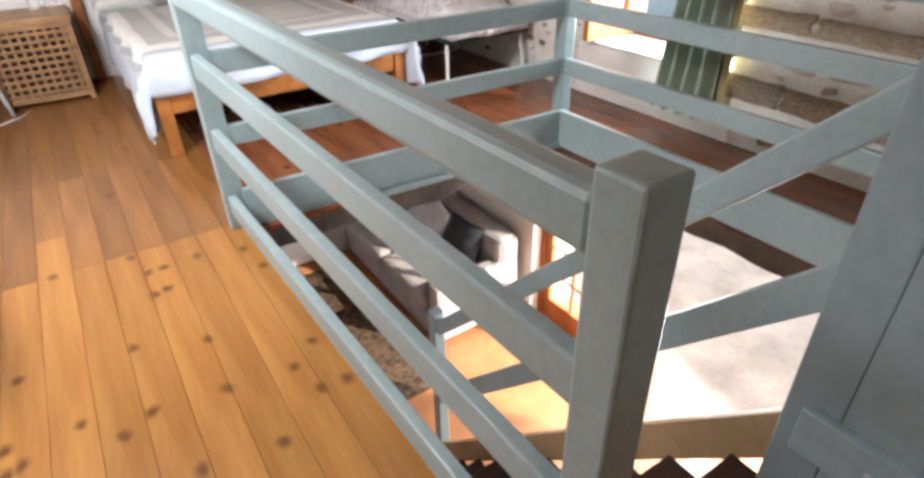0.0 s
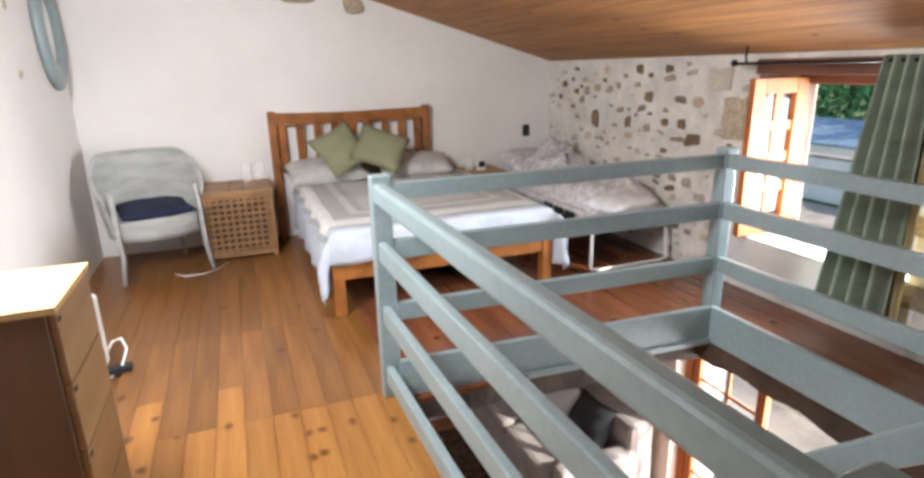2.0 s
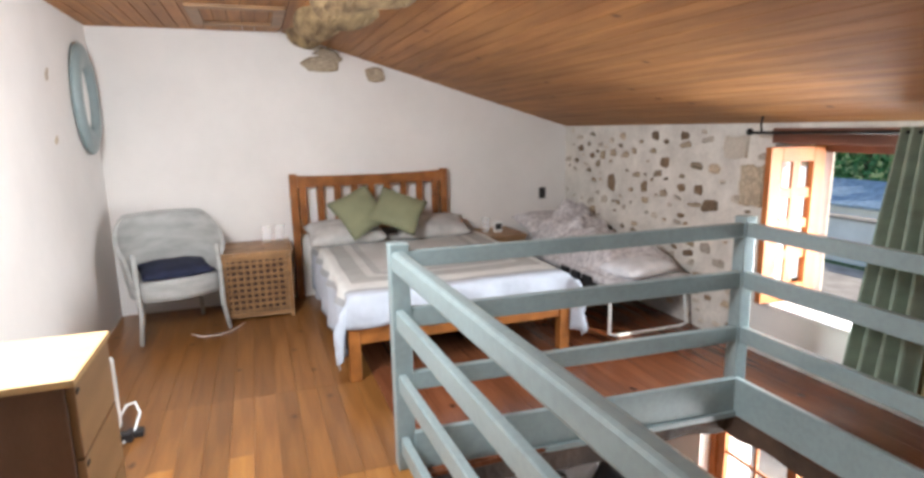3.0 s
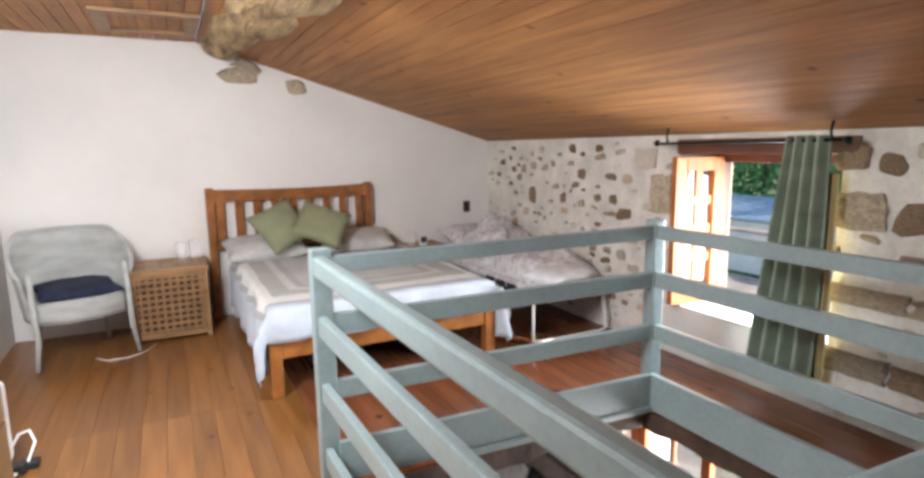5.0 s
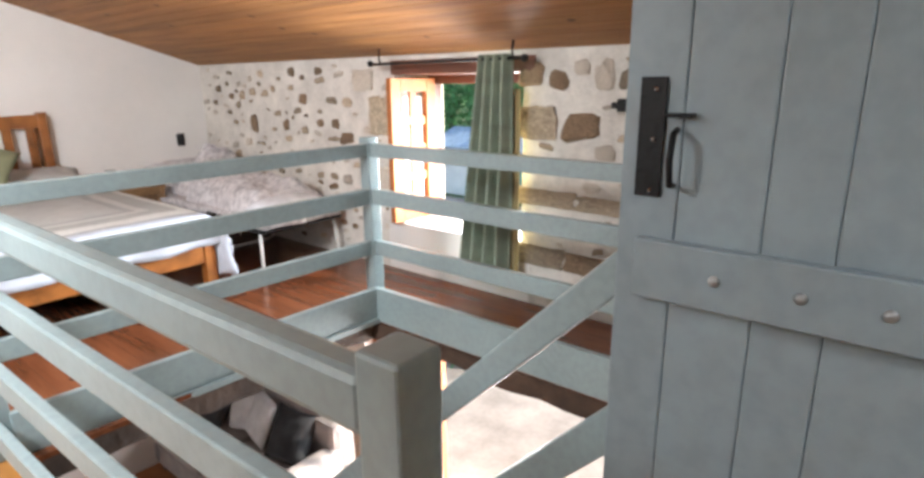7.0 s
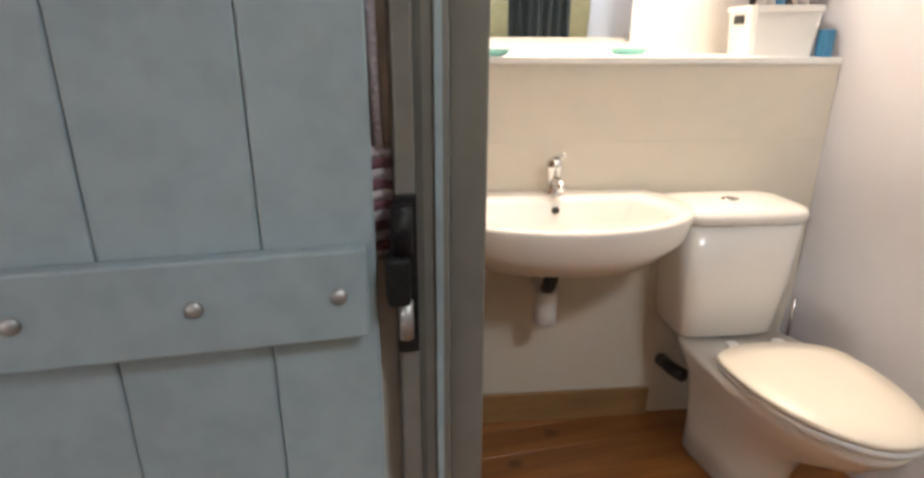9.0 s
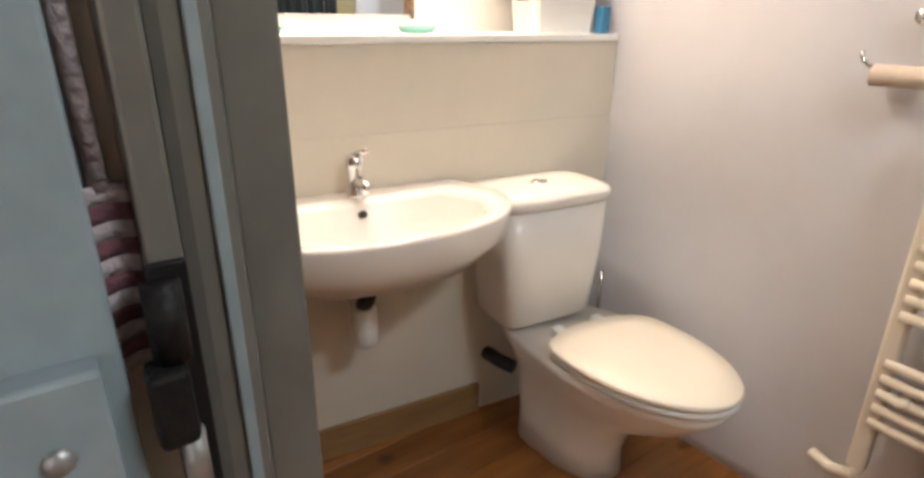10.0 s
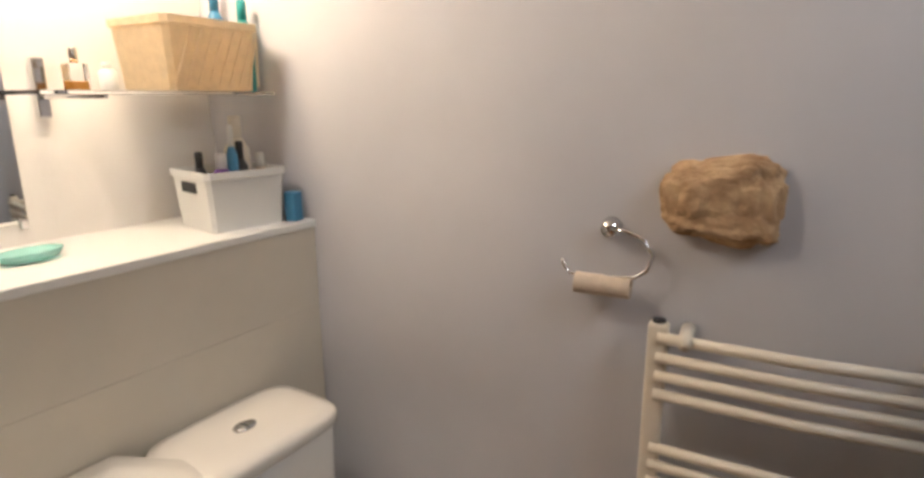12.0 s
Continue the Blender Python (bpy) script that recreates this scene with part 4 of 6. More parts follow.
# ---- double bed ----
BLX, BRX, BFY, BHY, BTZ = 0.55, 2.02, 3.34, 5.24, 0.53
bed = thing("double_bed", (1.25, 4.3, 0), "orange pine double bed with a slatted headboard", "bed")
for x in (BLX + 0.04, BRX - 0.04):
    slab("leg", x - 0.035, x + 0.035, BFY, BFY + 0.07, 0.0, 0.375, BED_PINE, bed, 0.005)
slab("foot_rail", BLX + 0.075, BRX - 0.075, BFY + 0.01, BFY + 0.045, 0.225, 0.355, BED_PINE, bed, 0.006)
for x in (BLX + 0.02, BRX - 0.045):
    slab("side_rail", x, x + 0.025, BFY + 0.07, BHY, 0.225, 0.355, BED_PINE, bed, 0.004)
HL, HR = 0.385, 1.80
for x in (HL, HR - 0.065):
    slab("head_post", x, x + 0.065, BHY + 0.005, BHY + 0.06, 0.0, 1.10, BED_PINE, bed, 0.006)
bm = bmesh.new()
n = 24
up = [bm.verts.new((HL + 0.066 + (HR - HL - 0.132) * i / n, BHY + 0.01 + 0.04 * k, 1.085 - 0.012 * math.sin(math.pi * i / n))) for k in (0, 1) for i in range(n + 1)]
lo = [bm.verts.new((HL + 0.066 + (HR - HL - 0.132) * i / n, BHY + 0.01 + 0.04 * k, 0.985)) for k in (0, 1) for i in range(n + 1)]
for i in range(n):
    a, b = i, i + n + 1
    bm.faces.new((up[a], up[a + 1], lo[a + 1], lo[a]))
    bm.faces.new((up[b + 1], up[b], lo[b], lo[b + 1]))
    bm.faces.new((up[a], up[b], up[b + 1], up[a + 1]))
    bm.faces.new((lo[a + 1], lo[b + 1], lo[b], lo[a]))
bm.faces.new((up[0], lo[0], lo[n + 1], up[n + 1]))
bm.faces.new((up[n], up[2 * n + 1], lo[2 * n + 1], lo[n]))
put("top_rail", bm, BED_PINE, bed)
slab("bottom_rail", HL + 0.066, HR - 0.066, BHY + 0.015, BHY + 0.045, 0.58, 0.66, BED_PINE, bed, 0.004)
for i in range(9):
    x = HL + 0.075 + i * (HR - HL - 0.15 - 0.075) / 8
    slab("slat", x, x + 0.062, BHY + 0.02, BHY + 0.04, 0.66, 0.985, BED_PINE, bed, 0.003)
slab("mattress", BLX + 0.04, BRX - 0.05, BFY + 0.06, BHY, 0.30, 0.50, NAVY, bed, 0.03)

# quilt draped over the bed: flat top, sides that hang with folds
bm = bmesh.new()
cx, cy = (BLX + BRX) / 2, (BFY + BHY) / 2
hw, hl = (BRX - BLX) / 2 - 0.015, (BHY - BFY) / 2 - 0.0
DW, DL = hw + 0.40, hl + 0.21
band = bm.verts.layers.float.new("band")


def drape(u, v):
    a, b = (2 * u - 1) * DW, (2 * v - 1) * DL
    ox, oy = max(0, abs(a) - hw), max(0, -b - hl)
    sx, sy = math.copysign(1, a), -1
    z = BTZ + 0.014 * noise.noise(Vector((a * 3, b * 3, 1)))
    drop = math.hypot(ox, oy) if ox and oy else ox + oy
    fold = 0.022 * math.sin((b if ox > oy else a) * 17 + 2 * noise.noise(Vector((a * 3, b * 3, 7)))) + 0.012 * noise.noise(Vector((a * 9, b * 9, 3)))
    k = min(1, drop / 0.1)
    x = cx + max(-hw, min(hw, a)) + sx * (0.02 + 0.05 * drop + fold) * (k if ox else 0)
    y = cy + max(-hl, min(hl, b)) + (sy * (0.012 + 0.03 * drop + fold) * (k if oy else 0))
    if ox and oy:
        x += sx * 0.05 * min(ox, oy) / 0.2
        y -= 0.03 * min(ox, oy) / 0.2
    edge = 0.03 * math.sin(k * 1.57)
    return x, y, z - max(0, drop - 0.0) * (0.97 if ox and oy else 1) + edge * 0.3


NXQ, NYQ = 64, 72
grid = sheet(bm, NXQ, NYQ, drape)
for i, col in enumerate(grid):
    for j, vert in enumerate(col):
        a, b = (2 * i / NXQ - 1) * DW, (2 * j / NYQ - 1) * DL
        vert[band] = min(DW - abs(a) + 0.0, b + DL) / 1.1 if b < hl else 0.8
q = put("quilt", bm, QUILT, smooth=True)
tagged(solid(q, 0.012, 1), "grey patchwork quilt with cream bands, draped over the double bed", "quilt")
cushion("pillow", pose(0.80, 5.00, 0.615, 14, 0, 4), 0.66, 0.42, 0.17, PILLOW, "grey cotton pillow at the head of the bed", "pillow", "bed pillows", seed=3)
cushion("pillow", pose(1.56, 5.00, 0.615, 14, 0, -5), 0.66, 0.42, 0.17, PILLOW, "grey cotton pillow at the head of the bed", "pillow", "bed pillows", seed=9)
cushion("throw_cushion", pose(0.91, 4.86, 0.80, 52, 0, 4) @ pose(0, 0, 0, 0, 0, 26), 0.40, 0.40, 0.13, SAGE_CLOTH, "sage green velvet cushion leaning on the headboard", "cushion", "green cushions", seed=5)
cushion("throw_cushion", pose(1.215, 4.78, 0.80, 50, 0, -6) @ pose(0, 0, 0, 0, 0, -26), 0.41, 0.36, 0.13, SAGE_CLOTH, "sage green velvet cushion overlapping its neighbour", "cushion", "green cushions", seed=8)


# ---- lattice bedside crates ----
def crate(x, y, w, d, h):
    c = thing("bedside_crate", (x, y, 0), "acacia bedside table with lattice sides", "bedside table", "bedside tables")
    x0, x1, y0, y1 = x - w / 2, x + w / 2, y - d / 2, y + d / 2
    for px in (x0, x1 - 0.035):
        for py in (y0, y1 - 0.035):
            slab("corner_post", px, px + 0.035, py, py + 0.035, 0, h - 0.03, CRATE_WOOD, c, 0.003)
    for i in range(5):
        a = x0 - 0.012 + i * (w + 0.024) / 5
        slab("top_board", a + 0.001, a + (w + 0.024) / 5 - 0.001, y0 - 0.012, y1 + 0.012, h - 0.03, h, CRATE_WOOD, c, 0.003)
    for r in ((x0 + 0.036, x1 - 0.036, y0 + 0.004, y0 + 0.028, 0.025, 0.06), (x0 + 0.036, x1 - 0.036, y0 + 0.004, y0 + 0.028, h - 0.07, h - 0.031),
              (x1 - 0.028, x1 - 0.004, y0 + 0.036, y1 - 0.036, 0.025, 0.06), (x1 - 0.028, x1 - 0.004, y0 + 0.036, y1 - 0.036, h - 0.07, h - 0.031),
              (x0 + 0.004, x0 + 0.028, y0 + 0.036, y1 - 0.036, 0.025, 0.06), (x0 + 0.004, x0 + 0.028, y0 + 0.036, y1 - 0.036, h - 0.07, h - 0.031)):
        slab("frame_rail", *r, CRATE_WOOD, c, 0.003)
    n = 9
    for i in range(n):
        a = x0 + 0.05 + i * (w - 0.1 - 0.016) / (n - 1)
        b = y0 + 0.05 + i * (d - 0.1 - 0.016) / (n - 1)
        zz = 0.072 + i * (h - 0.16 - 0.016) / (n - 1)
        slab("lattice_bar", a, a + 0.018, y0 + 0.014, y0 + 0.022, 0.06, h - 0.07, CRATE_WOOD, c, 0)
        slab("lattice_bar", x0 + 0.036, x1 - 0.036, y0 + 0.005, y0 + 0.0138, zz, zz + 0.018, CRATE_WOOD, c, 0)
        slab("lattice_bar", x1 - 0.022, x1 - 0.014, b, b + 0.018, 0.06, h - 0.07, CRATE_WOOD, c, 0)
        slab("lattice_bar", x1 - 0.0138, x1 - 0.005, y0 + 0.036, y1 - 0.036, zz, zz + 0.018, CRATE_WOOD, c, 0)
    # dark sheet and dark back stand in for the shade inside the crate
    slab("lining_board", x0 + 0.03, x1 - 0.045, y0 + 0.05, y0 + 0.056, 0.046, h - 0.04, STEP_AND_SHADE, c, 0)
    slab("bottom_board", x0 + 0.03, x1 - 0.03, y0 + 0.03, y1 - 0.03, 0.03, 0.045, CRATE_WOOD, c, 0)
    slab("back_panel", x0 + 0.036, x1 - 0.036, y1 - 0.02, y1 - 0.008, 0.03, h - 0.04, STEP_AND_SHADE, c, 0)
    return c


crate(0.075, 5.03, 0.52, 0.48, 0.55)
crate(2.20, 5.06, 0.42, 0.46, 0.50)


def tumbler(x, y, z, r, h):
    b = turned("drinking_glass", [(r * 0.8, 0), (r * 0.9, 0.008), (r, h), (r - 0.003, h), (r * 0.8, 0.012), (r * 0.05, 0.011)], (x, y, z), THIN_GLASS, sides=18)
    b.visible_shadow = False
    return tagged(b, "clear drinking glass standing on the bedside table", "glass", "drinking glasses")


tumbler(0.17, 5.12, 0.55, 0.038, 0.14)
tumbler(0.27, 5.14, 0.55, 0.042, 0.15)
tumbler(2.10, 5.04, 0.50, 0.04, 0.14)
clock = thing("alarm_clock", (2.20, 5.02, 0.50), "small white bedside clock", "clock")
slab("case", 2.17, 2.25, 5.0, 5.04, 0.50, 0.60, WHITE_PLASTIC, clock, 0.006)
slab("dial", 2.18, 2.24, 4.997, 4.9995, 0.53, 0.585, BLACK, clock, 0)

# ---- wicker tub chair ----
chair = thing("wicker_chair", (-0.52, 4.83, 0), "whitewashed woven tub chair with a navy seat cushion", "chair")
CX, CY = -0.515, 4.83


def tub(u, v):
    a = math.radians(-25 + 230 * u)
    back = min(1.0, 1.28 * math.sin(u * math.pi)) ** 1.2
    rx = 0.30 + 0.055 * v
    ry = 0.27 + 0.06 * v
    top = 0.59 + 0.27 * back
    return CX + rx * math.cos(a), CY + ry * math.sin(a), 0.30 + v * (top - 0.30)


bm = bmesh.new()
sheet(bm, 44, 12, tub)
solid(put("woven_back", bm, WICKER, chair, smooth=True), 0.018)
tube("rim", [tub(i / 44, 1.0) for i in range(45)], 0.017, WICKER, chair, 8)
bm = bmesh.new()
sheet(bm, 10, 4, lambda u, v: (CX - 0.285 + 0.57 * u, CY - 0.16 - 0.11 * math.sin(u * math.pi), 0.29 + 0.15 * v))
solid(put("front_apron", bm, WICKER, chair, smooth=True), 0.018)
bm = bmesh.new()
lathe(bm, [(0.285, 0.0), (0.29, 0.02), (0.285, 0.04)], (CX, CY, 0.395), 28, (1, 0.92))
put("seat", bm, WICKER, chair, smooth=True)
for sx in (-1, 1):
    tube("leg", [(CX + sx * 0.275, CY - 0.165, 0.64), (CX + sx * 0.28, CY - 0.20, 0.42), (CX + sx * 0.275, CY - 0.235, 0.2), (CX + sx * 0.30, CY - 0.265, 0.0)], [0.018, 0.019, 0.018, 0.015], WICKER, chair)
    tube("leg", [(CX + sx * 0.20, CY + 0.2, 0.34), (CX + sx * 0.22, CY + 0.24, 0.0)], [0.018, 0.015], WICKER, chair)
bm = bmesh.new()
cushion_mesh(bm, pose(CX, CY - 0.03, 0.475, 3, 0, 0), 0.50, 0.46, 0.11, 0.01, 4)
tagged(put("seat_cushion", bm, NAVY, smooth=True), "thick navy cushion on the wicker chair", "cushion")
tube_cable = tube("floor_cable", [(-0.42, 4.62, 0.006), (-0.34, 4.52, 0.006), (-0.22, 4.52, 0.006), (-0.12, 4.60, 0.006), (-0.05, 4.75, 0.006)], 0.004, WHITE_PLASTIC)
tagged(tube_cable, "thin white cable lying on the floor", "cable")

# ---- mirror, chest and heater by the side wall ----
mir = thing("round_mirror", (WEST, 5.0, 1.7), "round mirror in a thick grey-green frame", "mirror")
bm = bmesh.new()
MC, MR = Vector((WEST + 0.03, 4.98, 1.715)), 0.30
R1, R2, N1, N2 = 0.092, 0.034, 40, 10
vs = [[bm.verts.new(MC + Vector((R2 * math.sin(b), (MR + R1 * math.cos(b)) * math.cos(a) * 0.72, (MR + R1 * math.cos(b)) * math.sin(a)))) for b in (k * math.tau / N2 for k in range(N2))] for a in (k * math.tau / N1 for k in range(N1))]
for i in range(N1):
    for k in range(N2):
        bm.faces.new((vs[i][k], vs[(i + 1) % N1][k], vs[(i + 1) % N1][(k + 1) % N2], vs[i][(k + 1) % N2]))
put("mirror_frame", bm, SAGE, mir, smooth=True)
bm = bmesh.new()
ring = [bm.verts.new(MC + Vector((0, (MR - 0.05) * math.cos(k * math.tau / 36) * 0.74, (MR - 0.05) * math.sin(k * math.tau / 36)))) for k in range(36)]
bm.faces.new(ring)
solid(put("mirror_glass", bm, MIRROR, mir), 0.004)
chest = thing("chest_of_drawers", (-0.66, 1.94, 0), "brown chest of drawers with a pale maple top", "chest")
slab("carcass", WEST + 0.01, -0.372, 1.725, 2.10, 0.0, 0.845, CHEST_SIDE, chest, 0.003)
slab("top", WEST + 0.005, -0.345, 1.718, 2.107, 0.845, 0.866, MAPLE, chest, 0.003)
for i in range(4):
    z0 = 0.03 + i * 0.204
    dr = slab("drawer", -0.371, -0.35, 1.733, 2.092, z0, z0 + 0.199, CHEST_FRONT, chest, 0.003)
    slab("finger_pull", -0.3495, -0.346, 1.735, 1.76, z0 + 0.175, z0 + 0.188, BLACK, dr, 0.002)
heat = thing("panel_heater", (-0.62, 3.0, 0), "white portable panel heater with a looped cable", "heater")
slab("panel", -0.655, -0.592, 2.66, 3.17, 0.05, 0.42, WHITE_PLASTIC, heat, 0.02)
for y in (2.68, 3.06):
    slab("foot", -0.72, -0.54, y, y + 0.05, 0.0, 0.05, BLACK, heat, 0.008)
tube("cable", [(-0.60, 3.13, 0.10), (-0.57, 3.17, 0.15), (-0.53, 3.17, 0.16), (-0.51, 3.15, 0.11), (-0.54, 3.12, 0.03), (-0.58, 3.05, 0.012)], 0.006, WHITE_PLASTIC, heat)
slab("plug", -0.575, -0.50, 3.10, 3.16, 0.0, 0.035, BLACK, heat, 0.008)

# ---- folding guest bed ----
fold = thing("folding_bed", (2.68, 4.2, 0), "folding metal guest bed with a thin mattress", "bed")
FX0, FX1, FY0, FY1 = 2.36, 3.02, 3.36, 5.18
for a, b in (((FX0, FY0, 0.33), (FX0, FY1, 0.33)), ((FX1, FY0, 0.33), (FX1, FY1, 0.33)), ((FX0, FY0, 0.33), (FX1, FY0, 0.33)), ((FX0, FY1, 0.33), (FX1, FY1, 0.33))):
    tube("side_tube", [a, b], 0.016, IRON, fold)
for y in (3.42, 4.3, 5.1):
    tube("leg", [(FX0 + 0.02, y, 0.33), (FX0 + 0.0, y - 0.03, 0.03), (FX0 + 0.06, y - 0.03, 0.012), (FX1 - 0.06, y - 0.03, 0.012), (FX1, y - 0.03, 0.03), (FX1 - 0.02, y, 0.33)], 0.012, WHITE_PLASTIC, fold)
bm = bmesh.new()
sheet(bm, 12, 30, lambda u, v: (FX0 + 0.01 + u * (FX1 - FX0 - 0.02), FY0 - 0.02 + v * (FY1 - FY0), 0.372 + 0.012 * noise.noise(Vector((u * 3, v * 8, 0)))))
solid(put("mattress", bm, FLORAL, fold, smooth=True), 0.06)
for y in (3.62, 3.78, 3.94):
    slab("strap", FX0 - 0.02, FX0 - 0.002, y, y + 0.11, 0.27, 0.39, BLACK, fold, 0.004)


def heap(name, x0, x1, y0, y1, z, h, mat, label, seed, cat):
    bm = bmesh.new()

    def fn(u, v):
        a, b = 2 * u - 1, 2 * v - 1
        puff = max(0, (1 - abs(a) ** 3)) ** 0.6 * max(0, (1 - abs(b) ** 3)) ** 0.6
        q = Vector((u * 3.5 + seed, v * 4.5, seed))
        return x0 + u * (x1 - x0) + 0.02 * noise.noise(q * 2), y0 + v * (y1 - y0) + 0.02 * noise.noise(q * 2 + Vector((4, 0, 0))), z + puff * h * (1 + 0.45 * noise.noise(q) + 0.16 * noise.noise(q * 3.1))
    sheet(bm, 30, 34, fn)
    sheet(bm, 1, 1, lambda u, v: (x0 + u * (x1 - x0), y0 + v * (y1 - y0), z))
    return tagged(put(name, bm, mat, smooth=True), label, cat)


heap("duvet", 2.42, 3.04, 3.46, 4.55, 0.405, 0.20, FLORAL, "crumpled floral duvet on the folding bed", 2, "duvet")
heap("duvet", 2.50, 3.06, 4.25, 5.02, 0.405, 0.30, FLORAL, "folded floral duvet piled on the folding bed", 6, "duvet")
cushion("pillow", pose(2.70, 5.0, 0.56, 18, 0, 8), 0.56, 0.38, 0.17, FLORAL, "floral pillow at the head of the folding bed", "pillow", "guest pillows", seed=12)
cushion("pillow", pose(2.66, 3.50, 0.46, 0, 0, 12), 0.5, 0.34, 0.13, SHEET, "white pillow on the foot of the folding bed", "pillow", "guest pillows", seed=15)

# ---- small wall fittings ----
sw = thing("wall_socket", (2.83, NORTH, 0.79), "black double switch plate on the gable wall", "switch")
slab("plate", 2.795, 2.865, NORTH - 0.010, NORTH, 0.75, 0.86, BLACK, sw, 0.003)
slab("rocker", 2.812, 2.848, NORTH - 0.016, NORTH - 0.0105, 0.78, 0.83, BLACK, sw, 0.003)
sw2 = thing("iron_bracket", (EAST, 1.16, 1.17), "black iron bar fixed in the stone wall", "bracket")
slab("bar", EAST - 0.045, EAST + 0.01, 1.09, 1.235, 1.157, 1.187, IRON, sw2, 0.004)

# ---- curtain ----
rod = thing("curtain_rod", (2.96, 2.3, 1.42), "black iron curtain rod hung from the ceiling", "curtain rod")
tube("rod", [(2.955, 1.70, 1.412), (2.955, 2.86, 1.405)], 0.009, IRON, rod)
for y in (1.69, 2.87):
    bm = bmesh.new()
    bmesh.ops.create_uvsphere(bm, u_segments=12, v_segments=8, radius=0.021, matrix=Matrix.Translation((2.955, y, 1.41)))
    put("finial", bm, IRON, rod, smooth=True)
for y in (1.76, 2.78):
    tube("bracket", [(2.955, y, 1.41), (2.955, y + 0.01, 1.45), (2.955, y, ceiling_at(2.955))], 0.006, IRON, rod)
curt = thing("curtain", (2.955, 1.93, 0.12), "sage green curtain drawn aside with a yellow lining", "curtain")


def pleats(u, v, off=0.0):
    z = 1.435 - 1.30 * v
    w0, w1 = 1.77 + 0.012 * v, 1.97 + 0.155 * v
    return 2.955 + off + (0.034 + 0.012 * v) * math.sin(u * 23 + 0.6 * math.sin(v * 3)) + 0.006 * noise.noise(Vector((u * 6, v * 4, 1))), w0 + u * (w1 - w0), z


bm = bmesh.new()
sheet(bm, 84, 24, pleats)
solid(put("cloth", bm, CURTAIN, curt, smooth=True), 0.004)
bm = bmesh.new()
sheet(bm, 20, 16, lambda u, v: (3.01 + 0.012 * math.sin(u * 20), 1.745 + u * 0.12, 1.25 - 1.12 * v))
solid(put("lining", bm, LINING, curt, "pale yellow lining"), 0.003)

# ---- washbasin ----
basin = thing("washbasin", (PANEL_X, -0.97, 0.66), "white ceramic washbasin hung on the panel", "washbasin")
BCY, BZ = -0.975, 0.815
HWB = 0.35


def basin_out(t):
    """Outline of the rim: straight back, round front; t from 0 to 1 along the front."""
    a = math.pi * t
    c = math.cos(a)
    return PANEL_X - 0.13 - 0.265 * math.sin(a) ** 0.85, BCY + HWB * math.copysign(abs(c) ** 0.9, c)


N = 40
outer = [(PANEL_X - 0.001, BCY + HWB * 0.80), (PANEL_X - 0.02, BCY + HWB * 0.84)] + [basin_out(i / N) for i in range(N + 1)] + [(PANEL_X - 0.02, BCY - HWB * 0.84), (PANEL_X - 0.001, BCY - HWB * 0.80)]
cxb, cyb = PANEL_X - 0.17, BCY


def ringv(bm, s, z, sx=None, dx=0.0):
    return [bm.verts.new((min(PANEL_X - 0.001, cxb + dx + (x - cxb) * (sx or s)), cyb + (y - cyb) * s, z)) for x, y in outer]


bm = bmesh.new()
rings = [ringv(bm, 0.50, BZ - 0.16, 0.42), ringv(bm, 0.74, BZ - 0.135, 0.72), ringv(bm, 0.95, BZ - 0.075, 0.94), ringv(bm, 0.985, BZ - 0.03), ringv(bm, 1.0, BZ - 0.008), ringv(bm, 0.992, BZ), ]
bowl = []
for s, z, sx in ((0.80, BZ - 0.004, 0.74), (0.77, BZ - 0.018, 0.70), (0.70, BZ - 0.07, 0.62), (0.55, BZ - 0.115, 0.46), (0.25, BZ - 0.135, 0.2), (0.06, BZ - 0.14, 0.06)):
    bowl.append(ringv(bm, s, z, sx, -0.025))
rings += bowl
m_ = len(outer)
for r0, r1 in zip(rings, rings[1:]):
    for k in range(m_):
        bm.faces.new((r0[k], r0[(k + 1) % m_], r1[(k + 1) % m_], r1[k]))
bm.faces.new(rings[0])
bm.faces.new(rings[-1][::-1])
put("bowl", bm, CERAMIC, basin, smooth=True)
turned("drain", [(0.022, 0), (0.022, 0.004), (0.012, 0.005)], (cxb - 0.02, BCY, BZ - 0.139), CHROME, basin, 14)
bm = bmesh.new()
bmesh.ops.create_cone(bm, cap_ends=True, segments=14, radius1=0.011, radius2=0.011, depth=0.006, matrix=Matrix.Translation((PANEL_X - 0.088, BCY, BZ - 0.035)) @ Matrix.Rotation(radians(65), 4, "Y"))
put("overflow", bm, BLACK, basin)
tap = thing("basin_tap", (PANEL_X - 0.06, BCY + 0.0, BZ), "chrome mixer tap on the washbasin", "tap")
TX = PANEL_X - 0.05
turned("tap_body", [(0.026, 0), (0.024, 0.010), (0.019, 0.016), (0.020, 0.070), (0.023, 0.075), (0.023, 0.100), (0.013, 0.107)], (TX, BCY, BZ), CHROME, tap, 18)
tube("spout", [(TX, BCY, BZ + 0.038), (TX - 0.04, BCY, BZ + 0.048), (TX - 0.075, BCY, BZ + 0.043), (TX - 0.08, BCY, BZ + 0.026)], [0.015, 0.014, 0.012, 0.012], CHROME, tap, 12)
tube("lever", [(TX, BCY, BZ + 0.102), (TX - 0.027, BCY - 0.006, BZ + 0.117), (TX - 0.055, BCY - 0.012, BZ + 0.124)], [0.009, 0.007, 0.006], CHROME, tap, 10)
